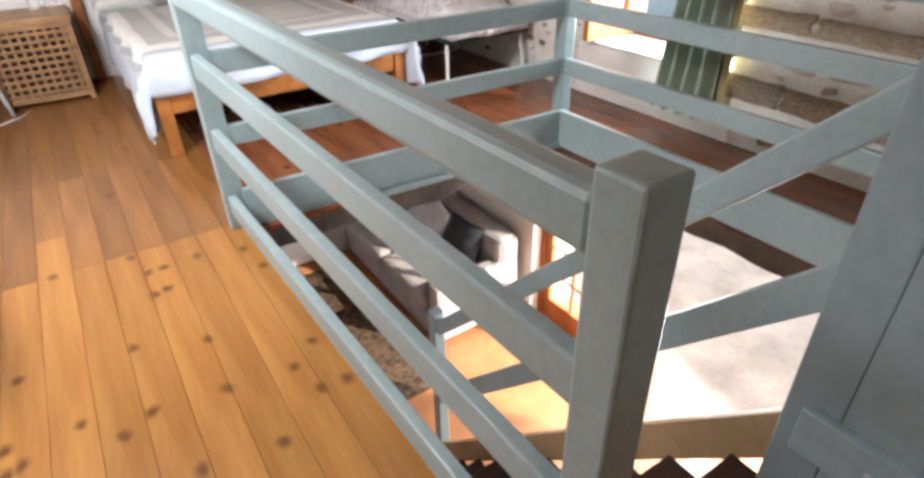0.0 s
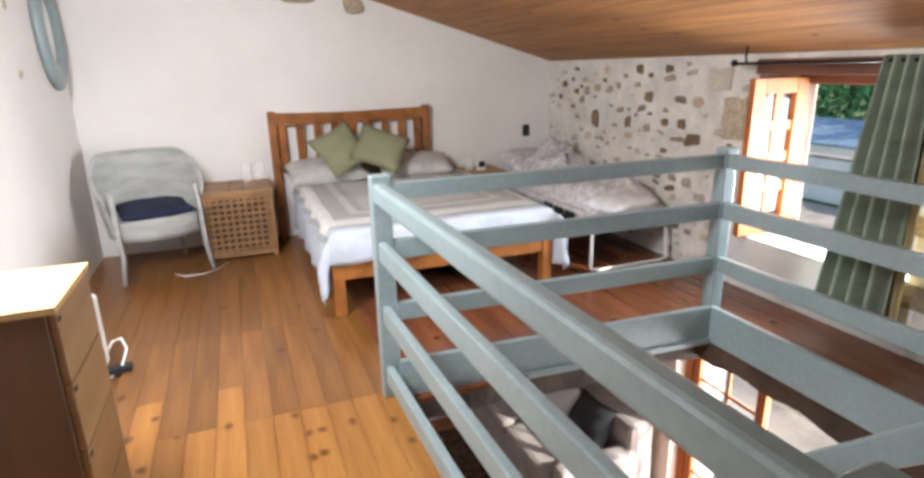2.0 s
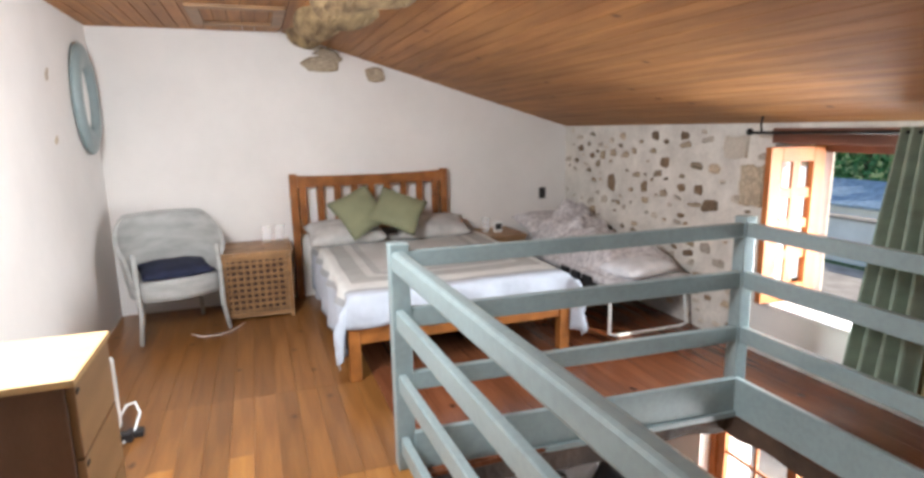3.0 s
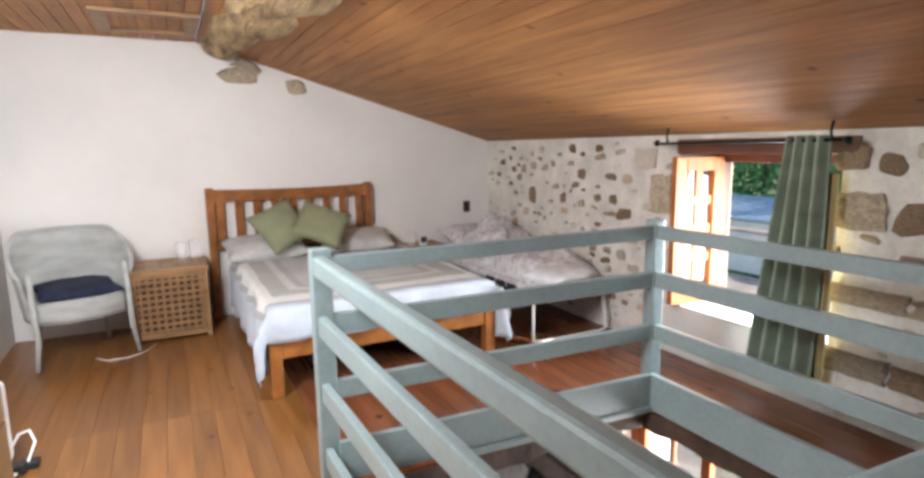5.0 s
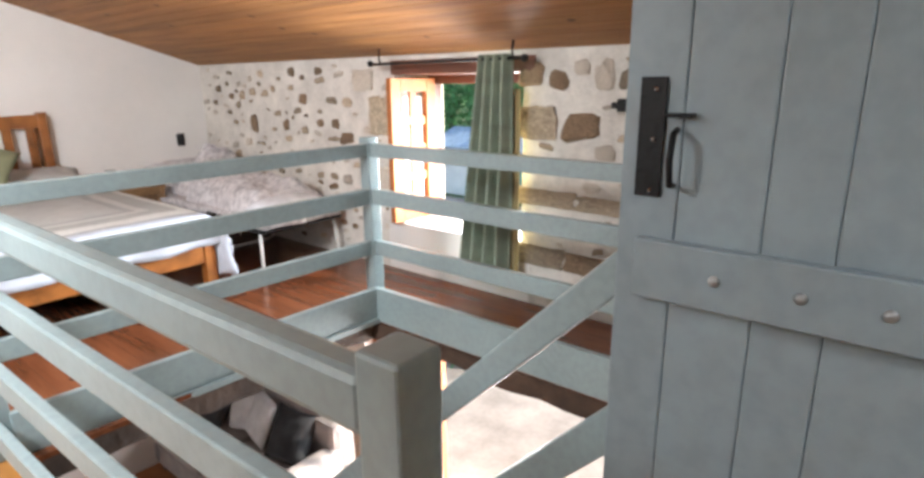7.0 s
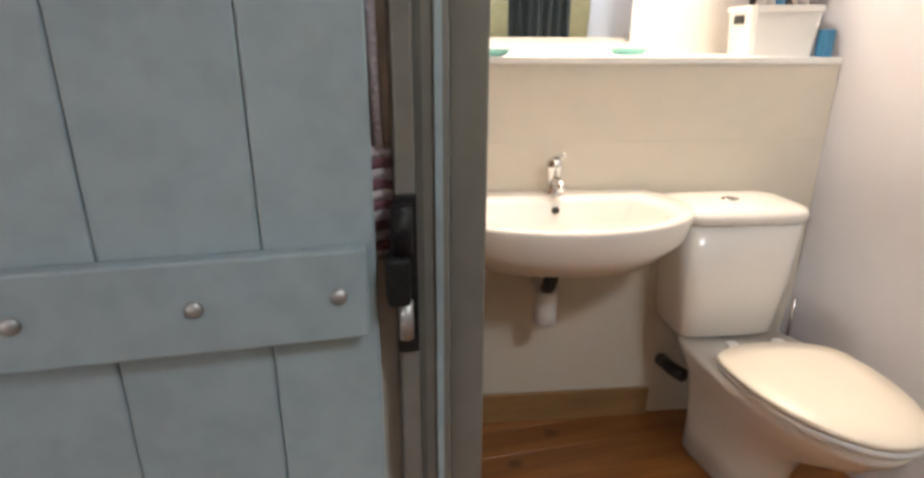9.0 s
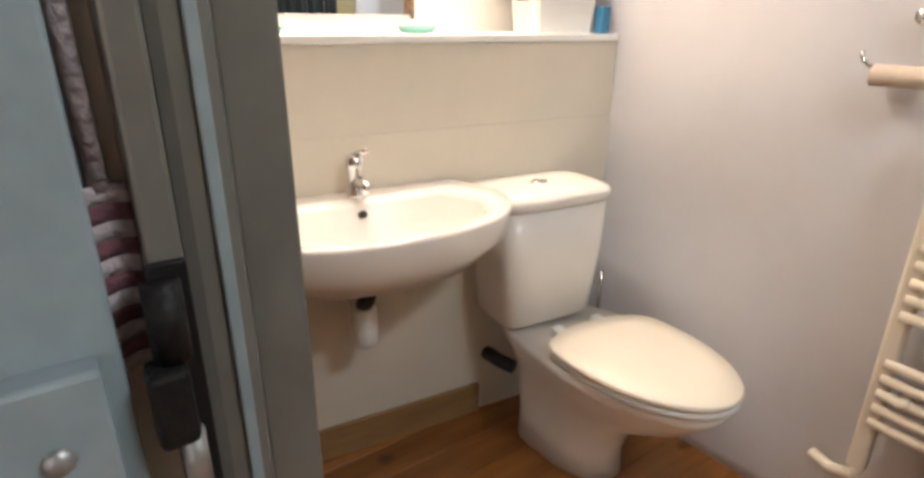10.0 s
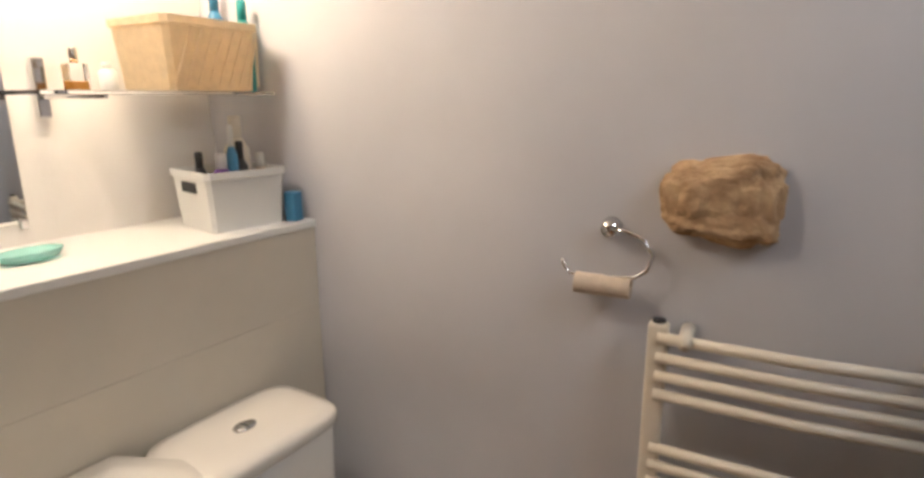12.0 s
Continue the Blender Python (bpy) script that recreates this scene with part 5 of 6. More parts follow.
trap = thing("basin_trap", (1.97, -0.93, 0.45), "white plastic bottle trap under the washbasin", "trap")
tube("waste_pipe", [(1.93, -0.95, 0.625), (1.95, -0.95, 0.585), (1.98, -0.95, 0.56)], 0.02, BLACK, trap, 12)
turned("bottle", [(0.026, 0), (0.034, 0.01), (0.034, 0.10), (0.028, 0.11)], (1.985, -0.95, 0.445), WHITE_PLASTIC, trap, 16)
tube("outlet_pipe", [(1.99, -0.95, 0.53), (PANEL_X + 0.005, -0.95, 0.53)], 0.016, WHITE_PLASTIC, trap, 12)

# ---- toilet ----
wc = thing("toilet", (1.75, -1.49, BFLOOR), "white close-coupled toilet with the lid down", "toilet")
WY = -1.495


def egg(t, w, front, back):
    """Outline in x (towards the front is minus) and y."""
    a = t * math.tau
    c, s_ = math.cos(a), math.sin(a)
    x = -front * c if c > 0 else back * abs(c) ** (0.6 if back > 0.21 else 0.42)
    return x, w * s_ * (1.0 if c > 0 else 1 - 0.12 * abs(c) ** 2)


def egg_stack(name, rows, mat, parent, sides=36, label=""):
    """rows: x of the centre, half width, front reach, back reach, height."""
    bm = bmesh.new()
    rr = []
    for cx_, w, f, b, z in rows:
        pts = [egg(k / sides, w, f, b) for k in range(sides)]
        rr.append([bm.verts.new((cx_ + x, WY - 0.026 * min(1, (2.05 - cx_ - x) / 0.2) + y - 0.10 * (1.9 - cx_ - x), z)) for x, y in pts])
    for r0, r1 in zip(rr, rr[1:]):
        for k in range(sides):
            bm.faces.new((r0[k], r0[(k + 1) % sides], r1[(k + 1) % sides], r1[k]))
    bm.faces.new(rr[0][::-1])
    bm.faces.new(rr[-1])
    return put(name, bm, mat, parent, label, smooth=True)


egg_stack("pan", [(1.82, 0.105, 0.16, 0.17, BFLOOR), (1.82, 0.100, 0.155, 0.17, 0.10), (1.80, 0.105, 0.17, 0.2, 0.2), (1.76, 0.145, 0.295, 0.25, 0.30), (1.72, 0.172, 0.325, 0.34, 0.37), (1.70, 0.178, 0.320, 0.37, 0.405)], CERAMIC, wc)
egg_stack("seat", [(1.66, 0.174, 0.280, 0.150, 0.406), (1.66, 0.180, 0.286, 0.155, 0.412), (1.66, 0.180, 0.286, 0.155, 0.424)], WHITE_PLASTIC, wc)
egg_stack("lid", [(1.66, 0.180, 0.284, 0.153, 0.428), (1.66, 0.184, 0.290, 0.157, 0.436), (1.66, 0.179, 0.284, 0.153, 0.446), (1.66, 0.12, 0.220, 0.10, 0.451)], ENAMEL, wc)
bm = bmesh.new()
prof = [(0.79, 0.86, 0.415), (0.86, 0.93, 0.43), (0.97, 1.0, 0.62), (1.0, 1.0, 0.765)]
cr = []
CYC = -1.475
CT0, CT1 = 1.875, PANEL_X - 0.012
for sy, sx, z in prof:
    pts_ = []
    hy, hx = 0.173 * sy, (CT1 - CT0) / 2 * sx
    for k in range(32):
        a = k * math.tau / 32
        c, s_ = math.cos(a), math.sin(a)
        pts_.append(bm.verts.new((CT1 - hx + hx * math.copysign(abs(c) ** 0.35, c), CYC + hy * math.copysign(abs(s_) ** 0.35, s_), z)))
    cr.append(pts_)
for r0, r1 in zip(cr, cr[1:]):
    for k in range(32):
        bm.faces.new((r0[k], r0[(k + 1) % 32], r1[(k + 1) % 32], r1[k]))
bm.faces.new(cr[0][::-1])
bm.faces.new(cr[-1])
put("cistern", bm, CERAMIC, wc, smooth=True)
bm = bmesh.new()
cr = []
for d, z in ((0.0, 0.766), (0.009, 0.772), (0.010, 0.79), (0.004, 0.802), (-0.02, 0.808), (-0.06, 0.81)):
    pts_ = []
    for k in range(36):
        a = k * math.tau / 36
        c, s_ = math.cos(a), math.sin(a)
        pts_.append(bm.verts.new(((CT0 + CT1) / 2 + ((CT1 - CT0) / 2 + d) * math.copysign(abs(c) ** 0.4, c), CYC + (0.176 + d) * math.copysign(abs(s_) ** 0.4, s_), z)))
    cr.append(pts_)
for r0, r1 in zip(cr, cr[1:]):
    for k in range(36):
        bm.faces.new((r0[k], r0[(k + 1) % 36], r1[(k + 1) % 36], r1[k]))
bm.faces.new(cr[0][::-1])
bm.faces.new(cr[-1])
put("cistern_lid", bm, CERAMIC, wc, smooth=True)
turned("flush_button", [(0.022, 0), (0.022, 0.006), (0.006, 0.007)], (1.98, CYC + 0.01, 0.809), CHROME, wc, 18, (0.8, 1.2))
for dy in (-0.07, 0.07):
    slab("lid_hinge", 1.812, 1.852, WY - 0.028 + dy - 0.016, WY - 0.028 + dy + 0.016, 0.404, 0.436, WHITE_PLASTIC, wc, 0.006)
slab("button_split", 1.962, 1.998, CYC + 0.009, CYC + 0.0105, 0.8155, 0.8172, BLACK, wc, 0)
tube("soil_pipe", [(2.0, -1.42, 0.225), (2.05, -1.40, 0.225), (PANEL_X - 0.002, -1.39, 0.225)], 0.022, BLACK, wc, 14)
brush = thing("toilet_brush", (2.02, -1.74, BFLOOR), "slim toilet brush in a grey holder", "toilet brush")
turned("holder", [(0.045, 0), (0.05, 0.01), (0.045, 0.28), (0.03, 0.29)], (2.02, -1.745, BFLOOR), SLATE, brush, 16)
tube("handle", [(2.02, -1.745, BFLOOR + 0.28), (2.02, -1.745, BFLOOR + 0.46)], 0.007, CHROME, brush, 8)

# ---- towel radiator ----
radi = thing("towel_radiator", (1.0, -1.77, 0.26), "cream ladder towel radiator on the wall", "radiator")
RX0, RX1, RY = 0.745, 1.235, -1.765
for x in (RX0, RX1):
    slab("upright", x - 0.019, x + 0.019, RY - 0.016, RY + 0.016, 0.26, 1.072, ENAMEL, radi, 0.007)
    turned("end_cap", [(0.013, 0), (0.013, 0.005), (0.004, 0.007)], (x, RY, 1.072), BLACK, radi, 12)
for z in (1.045, 1.004, 0.966, 0.927, 0.81, 0.772, 0.734, 0.697, 0.66, 0.545, 0.508, 0.471, 0.434, 0.397):
    tube("rung", [(RX0, RY + 0.014, z), ((RX0 + RX1) / 2, RY + 0.026, z), (RX1, RY + 0.014, z)], 0.011, ENAMEL, radi, 10)
for x, z in ((RX1 - 0.05, 1.045), (RX0 + 0.05, 1.045), (RX1 - 0.05, 0.471)):
    bm = bmesh.new()
    sweep(bm, [(x, RY + 0.03, z), (x, BY0 + 0.0, z)], 0.014, 12)
    put("wall_bracket", bm, ENAMEL, radi, smooth=True)
tube("valve_pipe", [(RX1, RY, 0.265), (RX1, RY, 0.235), (RX1 + 0.05, RY, 0.22), (RX1 + 0.10, RY - 0.02, 0.22)], 0.016, ENAMEL, radi, 10)
cloth = thing("hung_cloth", (0.98, -1.74, 0.4), "black lacy cloth hung over the radiator rungs", "cloth")
bm = bmesh.new()
vs = sheet(bm, 26, 18, lambda u, v: (1.105 - 0.30 * u + 0.012 * noise.noise(Vector((v * 6, 1, u * 3))), RY + 0.046 + 0.012 * math.sin(u * 22) + 0.004 * noise.noise(Vector((u * 20, v * 20, 0))), 0.535 - v * (0.30 + 0.02 * math.sin(u * 40))))
lacey = random.Random(7)
bmesh.ops.delete(bm, geom=[f for f in bm.faces if lacey.random() < 0.10], context="FACES_ONLY")
solid(put("lace", bm, BLACK, cloth, smooth=True), 0.004)

# ---- roll holder and wall stone ----
hold = thing("roll_holder", (1.344, BY0, 1.24), "chrome paper holder with an empty cardboard roll", "roll holder")
bm = bmesh.new()
sweep(bm, [(1.345, BY0 - 0.01, 1.240), (1.345, BY0 + 0.035, 1.238)], [0.021, 0.016], 14)
put("rose", bm, CHROME, hold, smooth=True)
tube("ring", [(1.345, BY0 + 0.03, 1.24), (1.31, BY0 + 0.034, 1.238), (1.275, BY0 + 0.036, 1.222), (1.258, BY0 + 0.038, 1.195), (1.266, BY0 + 0.04, 1.165), (1.29, BY0 + 0.042, 1.148),
              (1.35, BY0 + 0.042, 1.143), (1.415, BY0 + 0.042, 1.143), (1.43, BY0 + 0.042, 1.155), (1.434, BY0 + 0.042, 1.172)], 0.0045, CHROME, hold, 10)
bm = bmesh.new()
for r, flip in ((0.0215, 1), (0.0195, -1)):
    a = [[bm.verts.new((x, BY0 + 0.042 + r * math.cos(k * math.tau / 20), 1.126 + r * math.sin(k * math.tau / 20))) for k in range(20)] for x in (1.295, 1.405)]
    for k in range(20):
        bm.faces.new((a[0][k], a[0][(k + 1) % 20], a[1][(k + 1) % 20], a[1][k]))
    if flip == 1:
        keep = a
for e in (0, 1):
    for k in range(20):
        bm.faces.new((keep[e][k], keep[e][(k + 1) % 20], a[e][(k + 1) % 20], a[e][k]))
put("card_tube", bm, CARD, hold, "bare brown cardboard roll", smooth=False)
bm = bmesh.new()
bmesh.ops.create_icosphere(bm, subdivisions=5, radius=1)
for v in bm.verts:
    c = Vector([math.copysign(abs(q) ** 0.62, q) for q in v.co])
    k = 1 + 0.16 * noise.noise(v.co * 2.2 + Vector((3, 1, 8))) + 0.07 * noise.noise(v.co * 6) + 0.025 * noise.noise(v.co * 18)
    v.co = Vector((1.148 + c.x * 0.104 * k, BY0 + 0.005 + c.y * 0.05 * k, 1.308 + c.z * 0.079 * k * (1 - 0.12 * c.x)))
tagged(put("wall_stone", bm, ROCK), "rough golden stone bulging from the plaster", "stone")

# ---- things on the bathroom shelf ----
mirror2 = thing("bathroom_mirror", (BX1, -0.95, 1.24), "large frameless wall mirror above the shelf", "mirror")
slab("mirror_glass", BX1 - 0.006, BX1 - 0.0005, -1.345, -0.60, 1.238, 2.05, MIRROR, mirror2, 0.0008)
for y in (-1.335, -0.8):
    slab("clip", BX1 - 0.012, BX1 - 0.0065, y - 0.008, y + 0.008, 1.226, 1.248, CHROME, mirror2, 0.002)


def dish(x, y, label):
    d = turned("soap_dish", [(0.030, 0), (0.042, 0.004), (0.050, 0.020), (0.047, 0.020), (0.038, 0.009), (0.005, 0.007)], (x, y, SHELF_Z), TEAL, None, 24, (0.8, 1.2))
    return tagged(d, label, "soap dish", "soap dishes")


dish(2.345, -1.27, "teal glass soap dish on the white shelf")
dish(2.27, -0.81, "teal glass soap dish on the white shelf")


def tub_box(name, m, w, d, h, mat, label, slot=True, lattice=False):
    t = thing(name, m.translation, label, "basket", "storage baskets")
    bm = bmesh.new()

    def ring(sx, sy, z):
        return [bm.verts.new(m @ Vector((x * w / 2 * sx, y * d / 2 * sy, z))) for x, y in ((-1, -0.9), (-0.9, -1), (0.9, -1), (1, -0.9), (1, 0.9), (0.9, 1), (-0.9, 1), (-1, 0.9))]
    rr = [ring(0.9, 0.9, 0), ring(0.985, 0.985, h - 0.018), ring(1.03, 1.04, h - 0.016), ring(1.03, 1.04, h), ring(0.96, 0.95, h), ring(0.87, 0.86, 0.006)]
    for r0, r1 in zip(rr, rr[1:]):
        for k in range(8):
            bm.faces.new((r0[k], r0[(k + 1) % 8], r1[(k + 1) % 8], r1[k]))
    bm.faces.new(rr[0][::-1])
    bm.faces.new(rr[-1])
    body = put("body", bm, mat, t)
    if slot:
        slab("handle_slot", -0.022, 0.022, -0.5 * d - 0.001, -0.46 * d, h * 0.66, h * 0.82, BLACK, body, 0.002, turn=m)
    if lattice:
        for i in range(9):
            a = -w / 2 * 0.9 + i * w * 0.9 / 8
            bm = bmesh.new()
            beam_between(bm, m @ Vector((a, -d / 2 - 0.002, 0.01)), m @ Vector((min(w * 0.47, a + 0.05), -d / 2 * 1.02 - 0.002, h - 0.02)), 0.004, 0.004, 0)
            put("rib", bm, mat, body)
    return t


tub_box("storage_basket", pose(2.258, -1.690, SHELF_Z, 0, 0, 254), 0.20, 0.19, 0.140, WHITE_PLASTIC, "white plastic basket full of toiletries", slot=False)
slab("handle_slot", -0.1020, -0.092, -0.034, 0.034, 0.090, 0.114, BLACK, bpy.data.objects["storage_basket"], 0.001, turn=pose(2.258, -1.690, SHELF_Z, 0, 0, 254))


def bottle(x, y, z, r, h, mat, cap, label):
    b = thing("toiletry_bottle", (x, y, z), label, "bottle", "toiletries")
    turned("body", [(r * 0.92, 0), (r, 0.006), (r, h * 0.68), (r * 0.6, h * 0.76), (r * 0.5, h * 0.78)], (x, y, z), mat, b, 14)
    turned("cap", [(r * 0.52, 0), (r * 0.52, h * 0.2), (r * 0.4, h * 0.22)], (x, y, z + h * 0.78), cap, b, 12)
    return b


BK = SHELF_Z + 0.008
for x, y, r, h, mt, cp, lb in ((2.275, -1.645, 0.018, 0.172, BLACK, BLACK, "black bottle with a lime band in the basket"), (2.235, -1.675, 0.026, 0.168, PURPLE, WHITE_PLASTIC, "purple and white bottle in the basket"),
                               (2.225, -1.725, 0.018, 0.195, BLACK, BLACK, "slim black bottle in the basket"), (2.255, -1.745, 0.030, 0.255, ENAMEL, ENAMEL, "tall cream tube in the basket"),
                               (2.225, -1.70, 0.014, 0.235, BLUE_PLASTIC, WHITE_PLASTIC, "blue toothbrush tube in the basket"), (2.20, -1.765, 0.02, 0.165, CARD, WHITE_PLASTIC, "clear beaker in the basket")):
    bottle(x + 0.020, y + 0.006, BK, r, h, mt, cp, lb)
tagged(slab("blue_carton", 2.124, 2.158, -1.798, -1.765, SHELF_Z, SHELF_Z + 0.075, BLUE_PLASTIC, None, 0.004), "small blue carton beside the basket", "carton")
gs = thing("glass_shelf", (2.40, -1.6, 1.50), "clear glass wall shelf on a chrome bracket", "shelf")
slab("glass", 2.178, BX1 - 0.004, -1.815, -1.30, 1.502, 1.510, GLASS, gs, 0.001).visible_shadow = False
br_ = slab("bracket", BX1 - 0.02, BX1 - 0.0005, -1.42, -1.395, 1.455, 1.58, CHROME, gs, 0.004)
slab("arm", 2.172, BX1 - 0.02, -1.412, -1.402, 1.494, 1.502, CHROME, br_, 0.002)
tub_box("storage_basket", pose(2.285, -1.632, 1.511, 0, 0, 265), 0.235, 0.20, 0.150, PEACH, "translucent ivory basket glowing in the lamp light", slot=False, lattice=True)
perf = thing("perfume_bottle", (2.37, -1.425, 1.511), "clear perfume bottle with an amber rest", "bottle", "toiletries")
slab("flacon", 2.355, 2.385, -1.445, -1.405, 1.511, 1.565, GLASS, perf, 0.004).visible_shadow = False
slab("liquid", 2.358, 2.382, -1.442, -1.408, 1.514, 1.530, AMBER, perf, 0.001)
turned("cap", [(0.008, 0), (0.008, 0.03), (0.006, 0.032)], (2.37, -1.425, 1.565), CHROME, perf, 12)
bottle(2.38, -1.50, 1.511, 0.018, 0.06, WHITE_PLASTIC, WHITE_PLASTIC, "small white jar on the glass shelf")
for x, y, h, mt in ((2.345, -1.776, 0.25, BLUE_PLASTIC), (2.255, -1.776, 0.215, TEAL_PLASTIC)):
    bottle(x, y, 1.511, 0.022, h, mt, mt, "teal bottle behind the ivory basket")
wl = thing("mirror_lamp", (2.36, -1.42, 2.06), "small warm lamp above the bathroom mirror", "lamp")
slab("back_plate", BX1 - 0.02, BX1 - 0.0005, -1.47, -1.37, 2.06, 2.16, CHROME, wl, 0.006)
tube("arm", [(BX1 - 0.01, -1.42, 2.11), (2.34, -1.42, 2.13), (2.28, -1.42, 2.10)], 0.008, CHROME, wl, 10)
turned("shade", [(0.03, 0.06), (0.055, 0.0), (0.052, 0.0), (0.028, 0.056)], (2.26, -1.42, 2.035), CHROME, wl, 20)
spot = thing("ceiling_spot", (2.15, -0.95, 2.25), "small round white ceiling lamp over the washbasin", "lamp")
turned("rim", [(0.035, 0.0), (0.055, 0.004), (0.06, 0.02)], (2.15, -0.95, 2.231), WHITE_PLASTIC, spot, 24)
turned("bulb", [(0.004, -0.012), (0.022, -0.004), (0.030, 0.012)], (2.15, -0.95, 2.236), LAMP_SHADE, spot, 18)
sc = thing("shower_curtain", (0.3, -1.3, 0.1), "slate blue shower curtain drawn to one side", "curtain")
bm = bmesh.new()
sheet(bm, 60, 6, lambda u, v: (0.28 + 0.03 * math.sin(u * 40), -1.58 + u * 0.42, 2.0 - v * 1.9))
solid(put("cloth", bm, SHOWER, sc, smooth=True), 0.003)
tube("rail", [(0.28, BY0, 2.02), (0.28, BY1, 2.02)], 0.012, CHROME, sc, 10)

# the fittings side of the bathroom stands a few degrees out of square
def swing(ob, x, y, degrees):
    ob.matrix_basis = Matrix.Translation((x, y, 0)) @ Matrix.Rotation(radians(degrees), 4, "Z") @ Matrix.Translation((-x, -y, 0)) @ ob.matrix_basis


for ob in (box_in, bpy.data.objects["baseboard"]):
    swing(ob, 2.09, BY0, -7.6)
for ob in (basin, tap, trap, wc):
    swing(ob, 2.09, BY0, -7)
for ob in (bpy.data.objects["wall_bathroom_east"], mirror2, gs, wl):
    swing(ob, BX1, BY0, -6)

for ob in (chair, bpy.data.objects["seat_cushion"]):
    swing(ob, CX, CY, 17)

# ---- ground floor furniture seen from above ----
sofa = thing("sofa", (2.6, 4.3, LOWER), "pale grey upholstered sofa by the garden door", "sofa")
slab("base", 2.15, 3.02, 3.36, 5.25, LOWER + 0.06, LOWER + 0.30, SOFA, sofa, 0.03)
for y in (3.55, 4.38):
    slab("seat_cushion", 2.13, 2.82, y, y + 0.80, LOWER + 0.30, LOWER + 0.46, SOFA, sofa, 0.05)
slab("backrest", 2.80, 3.04, 3.36, 5.25, LOWER + 0.30, LOWER + 0.86, SOFA, sofa, 0.06)
for y in (3.34, 5.12):
    slab("armrest", 2.15, 3.02, y, y + 0.17, LOWER + 0.06, LOWER + 0.64, SOFA, sofa, 0.05)
for x in (2.2, 2.95):
    for y in (3.42, 5.18):
        slab("foot", x - 0.025, x + 0.025, y - 0.025, y + 0.025, LOWER, LOWER + 0.06, STEP_AND_SHADE, sofa, 0.004)
cushion("sofa_cushion", pose(2.72, 4.52, LOWER + 0.66, 0, -66, 8) @ pose(0, 0, 0, 0, 0, 8), 0.44, 0.40, 0.14, SHEET, "white cushion leaning on the sofa back", "cushion", "sofa cushions", seed=21)
cushion("sofa_cushion", pose(2.68, 4.22, LOWER + 0.68, 0, -70, -6) @ pose(0, 0, 0, 0, 0, -10), 0.46, 0.36, 0.14, SHEET, "white cushion leaning on the sofa back", "cushion", "sofa cushions", seed=22)
cushion("sofa_cushion", pose(2.70, 3.80, LOWER + 0.66, 0, -60, 8), 0.46, 0.46, 0.17, CHARCOAL, "charcoal grey cushion leaning on the sofa back", "cushion", "sofa cushions", seed=24)
cushion("sofa_cushion", pose(2.62, 4.86, LOWER + 0.62, 0, -58, 0), 0.40, 0.36, 0.14, CHARCOAL, "charcoal grey cushion leaning on the sofa back", "cushion", "sofa cushions", seed=27)
bm = bmesh.new()
sheet(bm, 20, 30, lambda u, v: (0.85 + u * 1.2, 3.0 + v * 2.1, LOWER + 0.008 + 0.003 * noise.noise(Vector((u * 5, v * 8, 0)))))
tagged(solid(put("rug", bm, RUG, smooth=True), 0.012), "shaggy brown rug on the ground floor", "rug")
pf = turned("pouffe", [(0.20, 0), (0.28, 0.05), (0.30, 0.2), (0.27, 0.36), (0.12, 0.40), (0.02, 0.40)], (2.62, 1.0, LOWER), CARD, None, 24)
tagged(pf, "tan round pouffe on the terracotta floor", "pouffe")
cushion("floor_cushion", pose(2.35, 1.42, LOWER + 0.22, 0, 65, 30), 0.44, 0.44, 0.13, CASE_WOOD, "orange cushion leaning on the floor", "cushion", seed=31)


def shrub(x, y, z, r0, seed):
    r = random.Random(seed)
    v, f = [], []
    for _ in range(900):
        p = Vector((r.gauss(0, r0 * 0.45), r.gauss(0, r0 * 0.45), abs(r.gauss(r0 * 0.5, r0 * 0.35)))) + Vector((x, y, z))
        a, b = Vector((r.gauss(0, 1), r.gauss(0, 1), r.gauss(0, 1))).normalized() * 0.06, Vector((r.gauss(0, 1), r.gauss(0, 1), r.gauss(0, 1))).normalized() * 0.03
        i = len(v)
        v += [p - a, p + b, p + a, p - b]
        f.append((i, i + 1, i + 2, i + 3))
    t = thing("shrub", (x, y, z), "leafy green shrub beside the terrace", "shrub")
    me = bpy.data.meshes.new("foliage")
    me.from_pydata(v, [], f)
    me.materials.append(LEAF)
    attach(new("foliage", me), t)
    tube("stem", [(x, y, z), (x, y + 0.05, z + r0)], 0.03, BARK, t, 6)


shrub(6.4, 4.6, -2.57, 0.6, 5)

# ---- floor boards ----
CACHE = {}


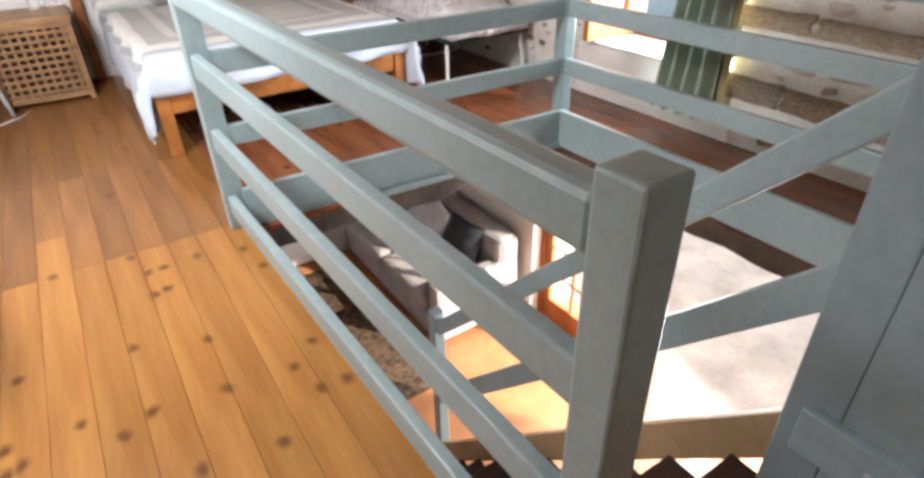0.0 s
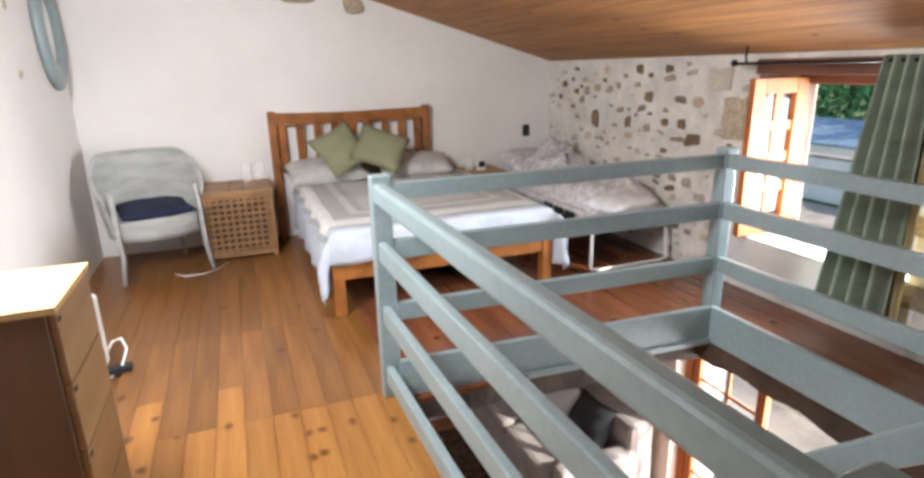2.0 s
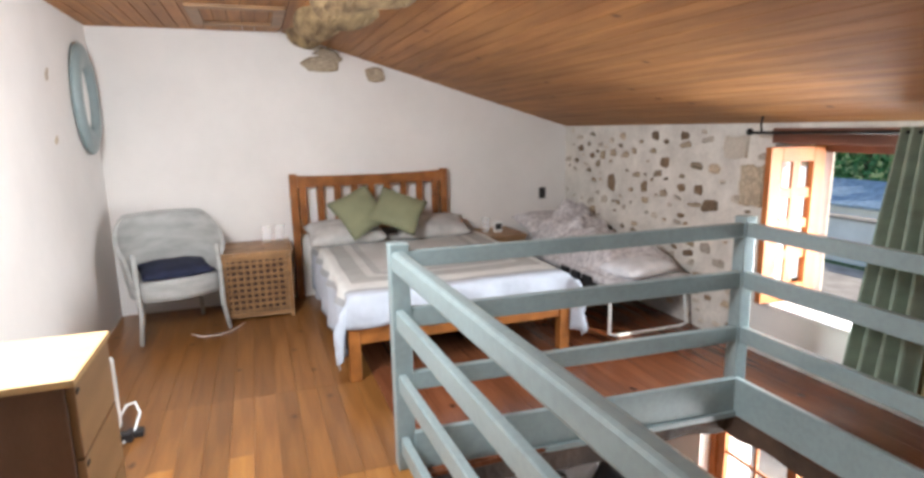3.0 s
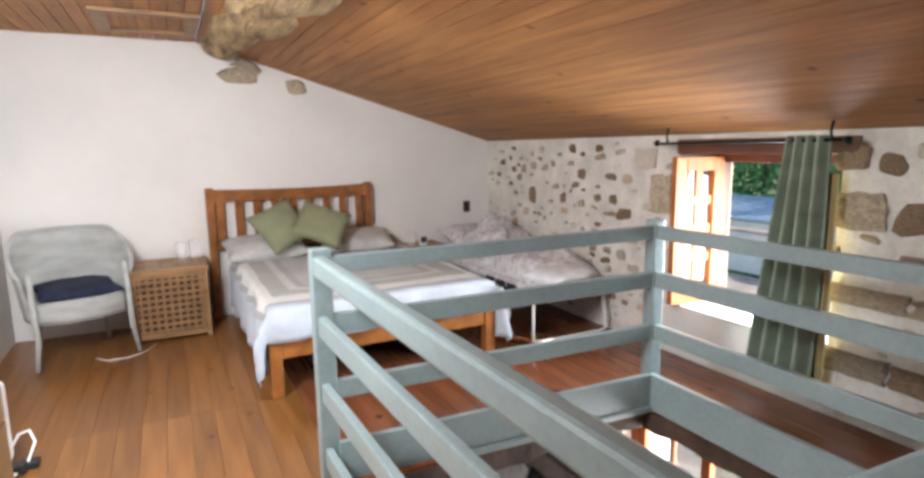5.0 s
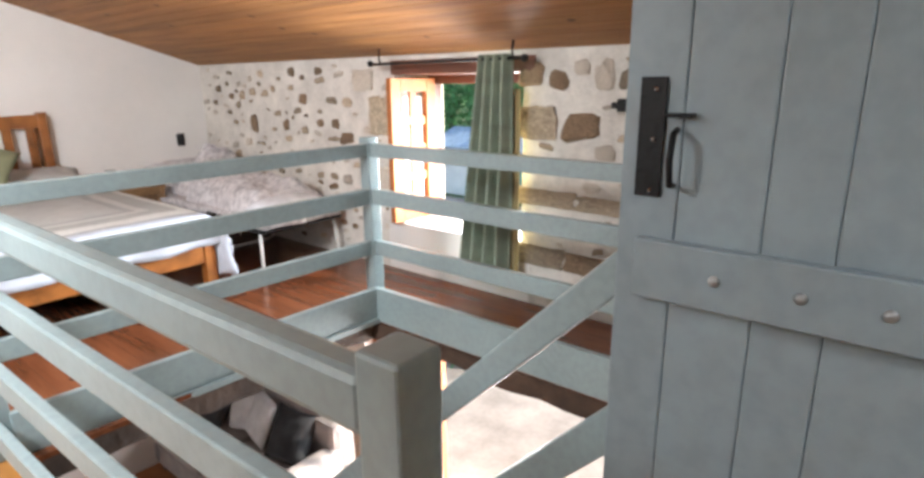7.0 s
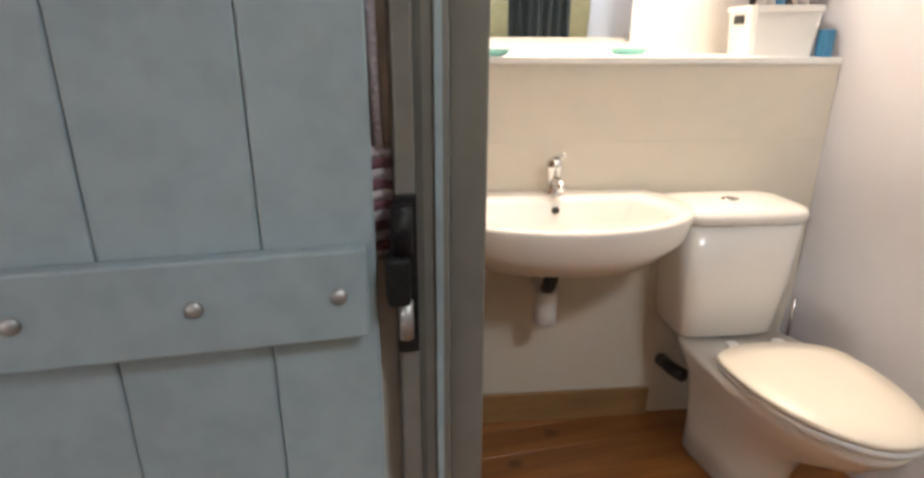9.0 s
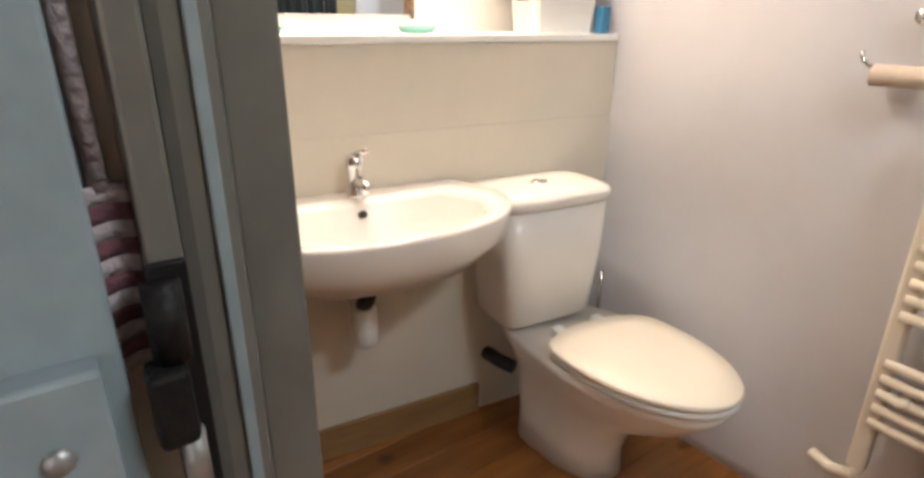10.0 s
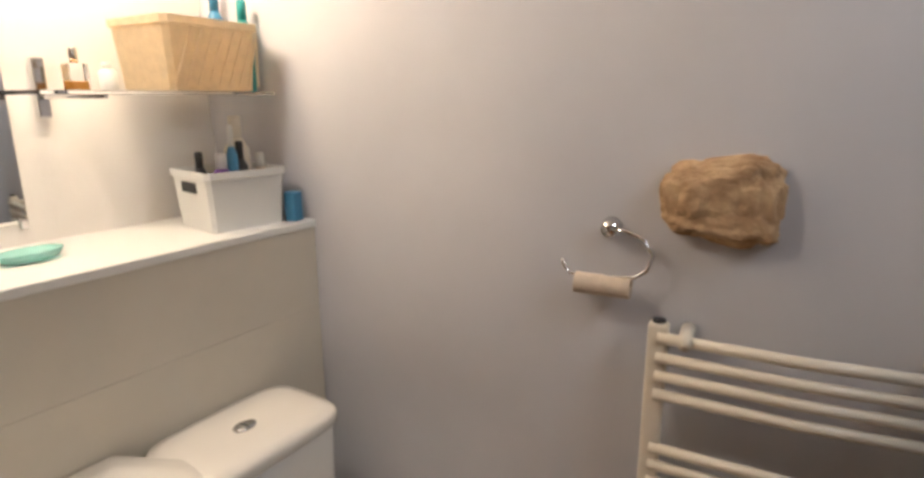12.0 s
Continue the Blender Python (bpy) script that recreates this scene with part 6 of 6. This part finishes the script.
def plank(x0, x1, y0, y1, z, mat, parent):
    key = (round(x1 - x0, 3), round(y1 - y0, 2), mat.name)
    me = CACHE.get(key)
    if me is None:
        bm = bmesh.new()
        w, l = x1 - x0 - 0.0009, y1 - y0 - 0.001
        cube(bm, -w / 2, w / 2, -l / 2, l / 2, -0.022, 0, 0)
        top = [e for e in bm.edges if all(v.co.z > -0.001 for v in e.verts) and abs(e.verts[0].co.x - e.verts[1].co.x) < 1e-5]
        bmesh.ops.bevel(bm, geom=top, offset=0.0011, segments=1, affect="EDGES")
        me = bpy.data.meshes.new("plank")
        bm.to_mesh(me)
        bm.free()
        me.materials.append(mat)
        CACHE[key] = me
    ob = new("plank", me)
    ob.location = ((x0 + x1) / 2, (y0 + y1) / 2, z)
    return attach(ob, parent)


rp = random.Random(11)


def columns(x0, x1, n):
    return [(x0 + (x1 - x0) * i / n, x0 + (x1 - x0) * (i + 1) / n) for i in range(n)]


for a, b in columns(WEST, WX0, 15):
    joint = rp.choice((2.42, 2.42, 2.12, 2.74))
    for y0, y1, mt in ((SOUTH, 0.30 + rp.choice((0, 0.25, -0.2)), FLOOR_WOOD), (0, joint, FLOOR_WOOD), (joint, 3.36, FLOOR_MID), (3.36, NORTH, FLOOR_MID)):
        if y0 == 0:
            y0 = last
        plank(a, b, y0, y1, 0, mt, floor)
        last = y1
for a, b in columns(WX0, WX1, 14):
    plank(a, b, SOUTH, WY0, 0, FLOOR_WOOD, floor)
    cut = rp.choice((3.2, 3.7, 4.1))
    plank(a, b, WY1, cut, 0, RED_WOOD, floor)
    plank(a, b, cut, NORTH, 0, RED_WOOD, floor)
for a, b in columns(WX1, EAST, 6):
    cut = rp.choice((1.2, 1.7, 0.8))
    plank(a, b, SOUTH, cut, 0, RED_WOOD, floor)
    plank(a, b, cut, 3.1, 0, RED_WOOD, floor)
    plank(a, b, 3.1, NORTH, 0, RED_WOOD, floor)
bath = bpy.data.objects["floor_bathroom"]
for a, b in columns(BX0, 2.42, 22):
    plank(a, b, BY0, BY1, BFLOOR, BATH_BOARD, bath)
for a, b in columns(0.58, 1.352, 7):
    plank(a, b, BY1, SOUTH, 0, FLOOR_MID, bath)
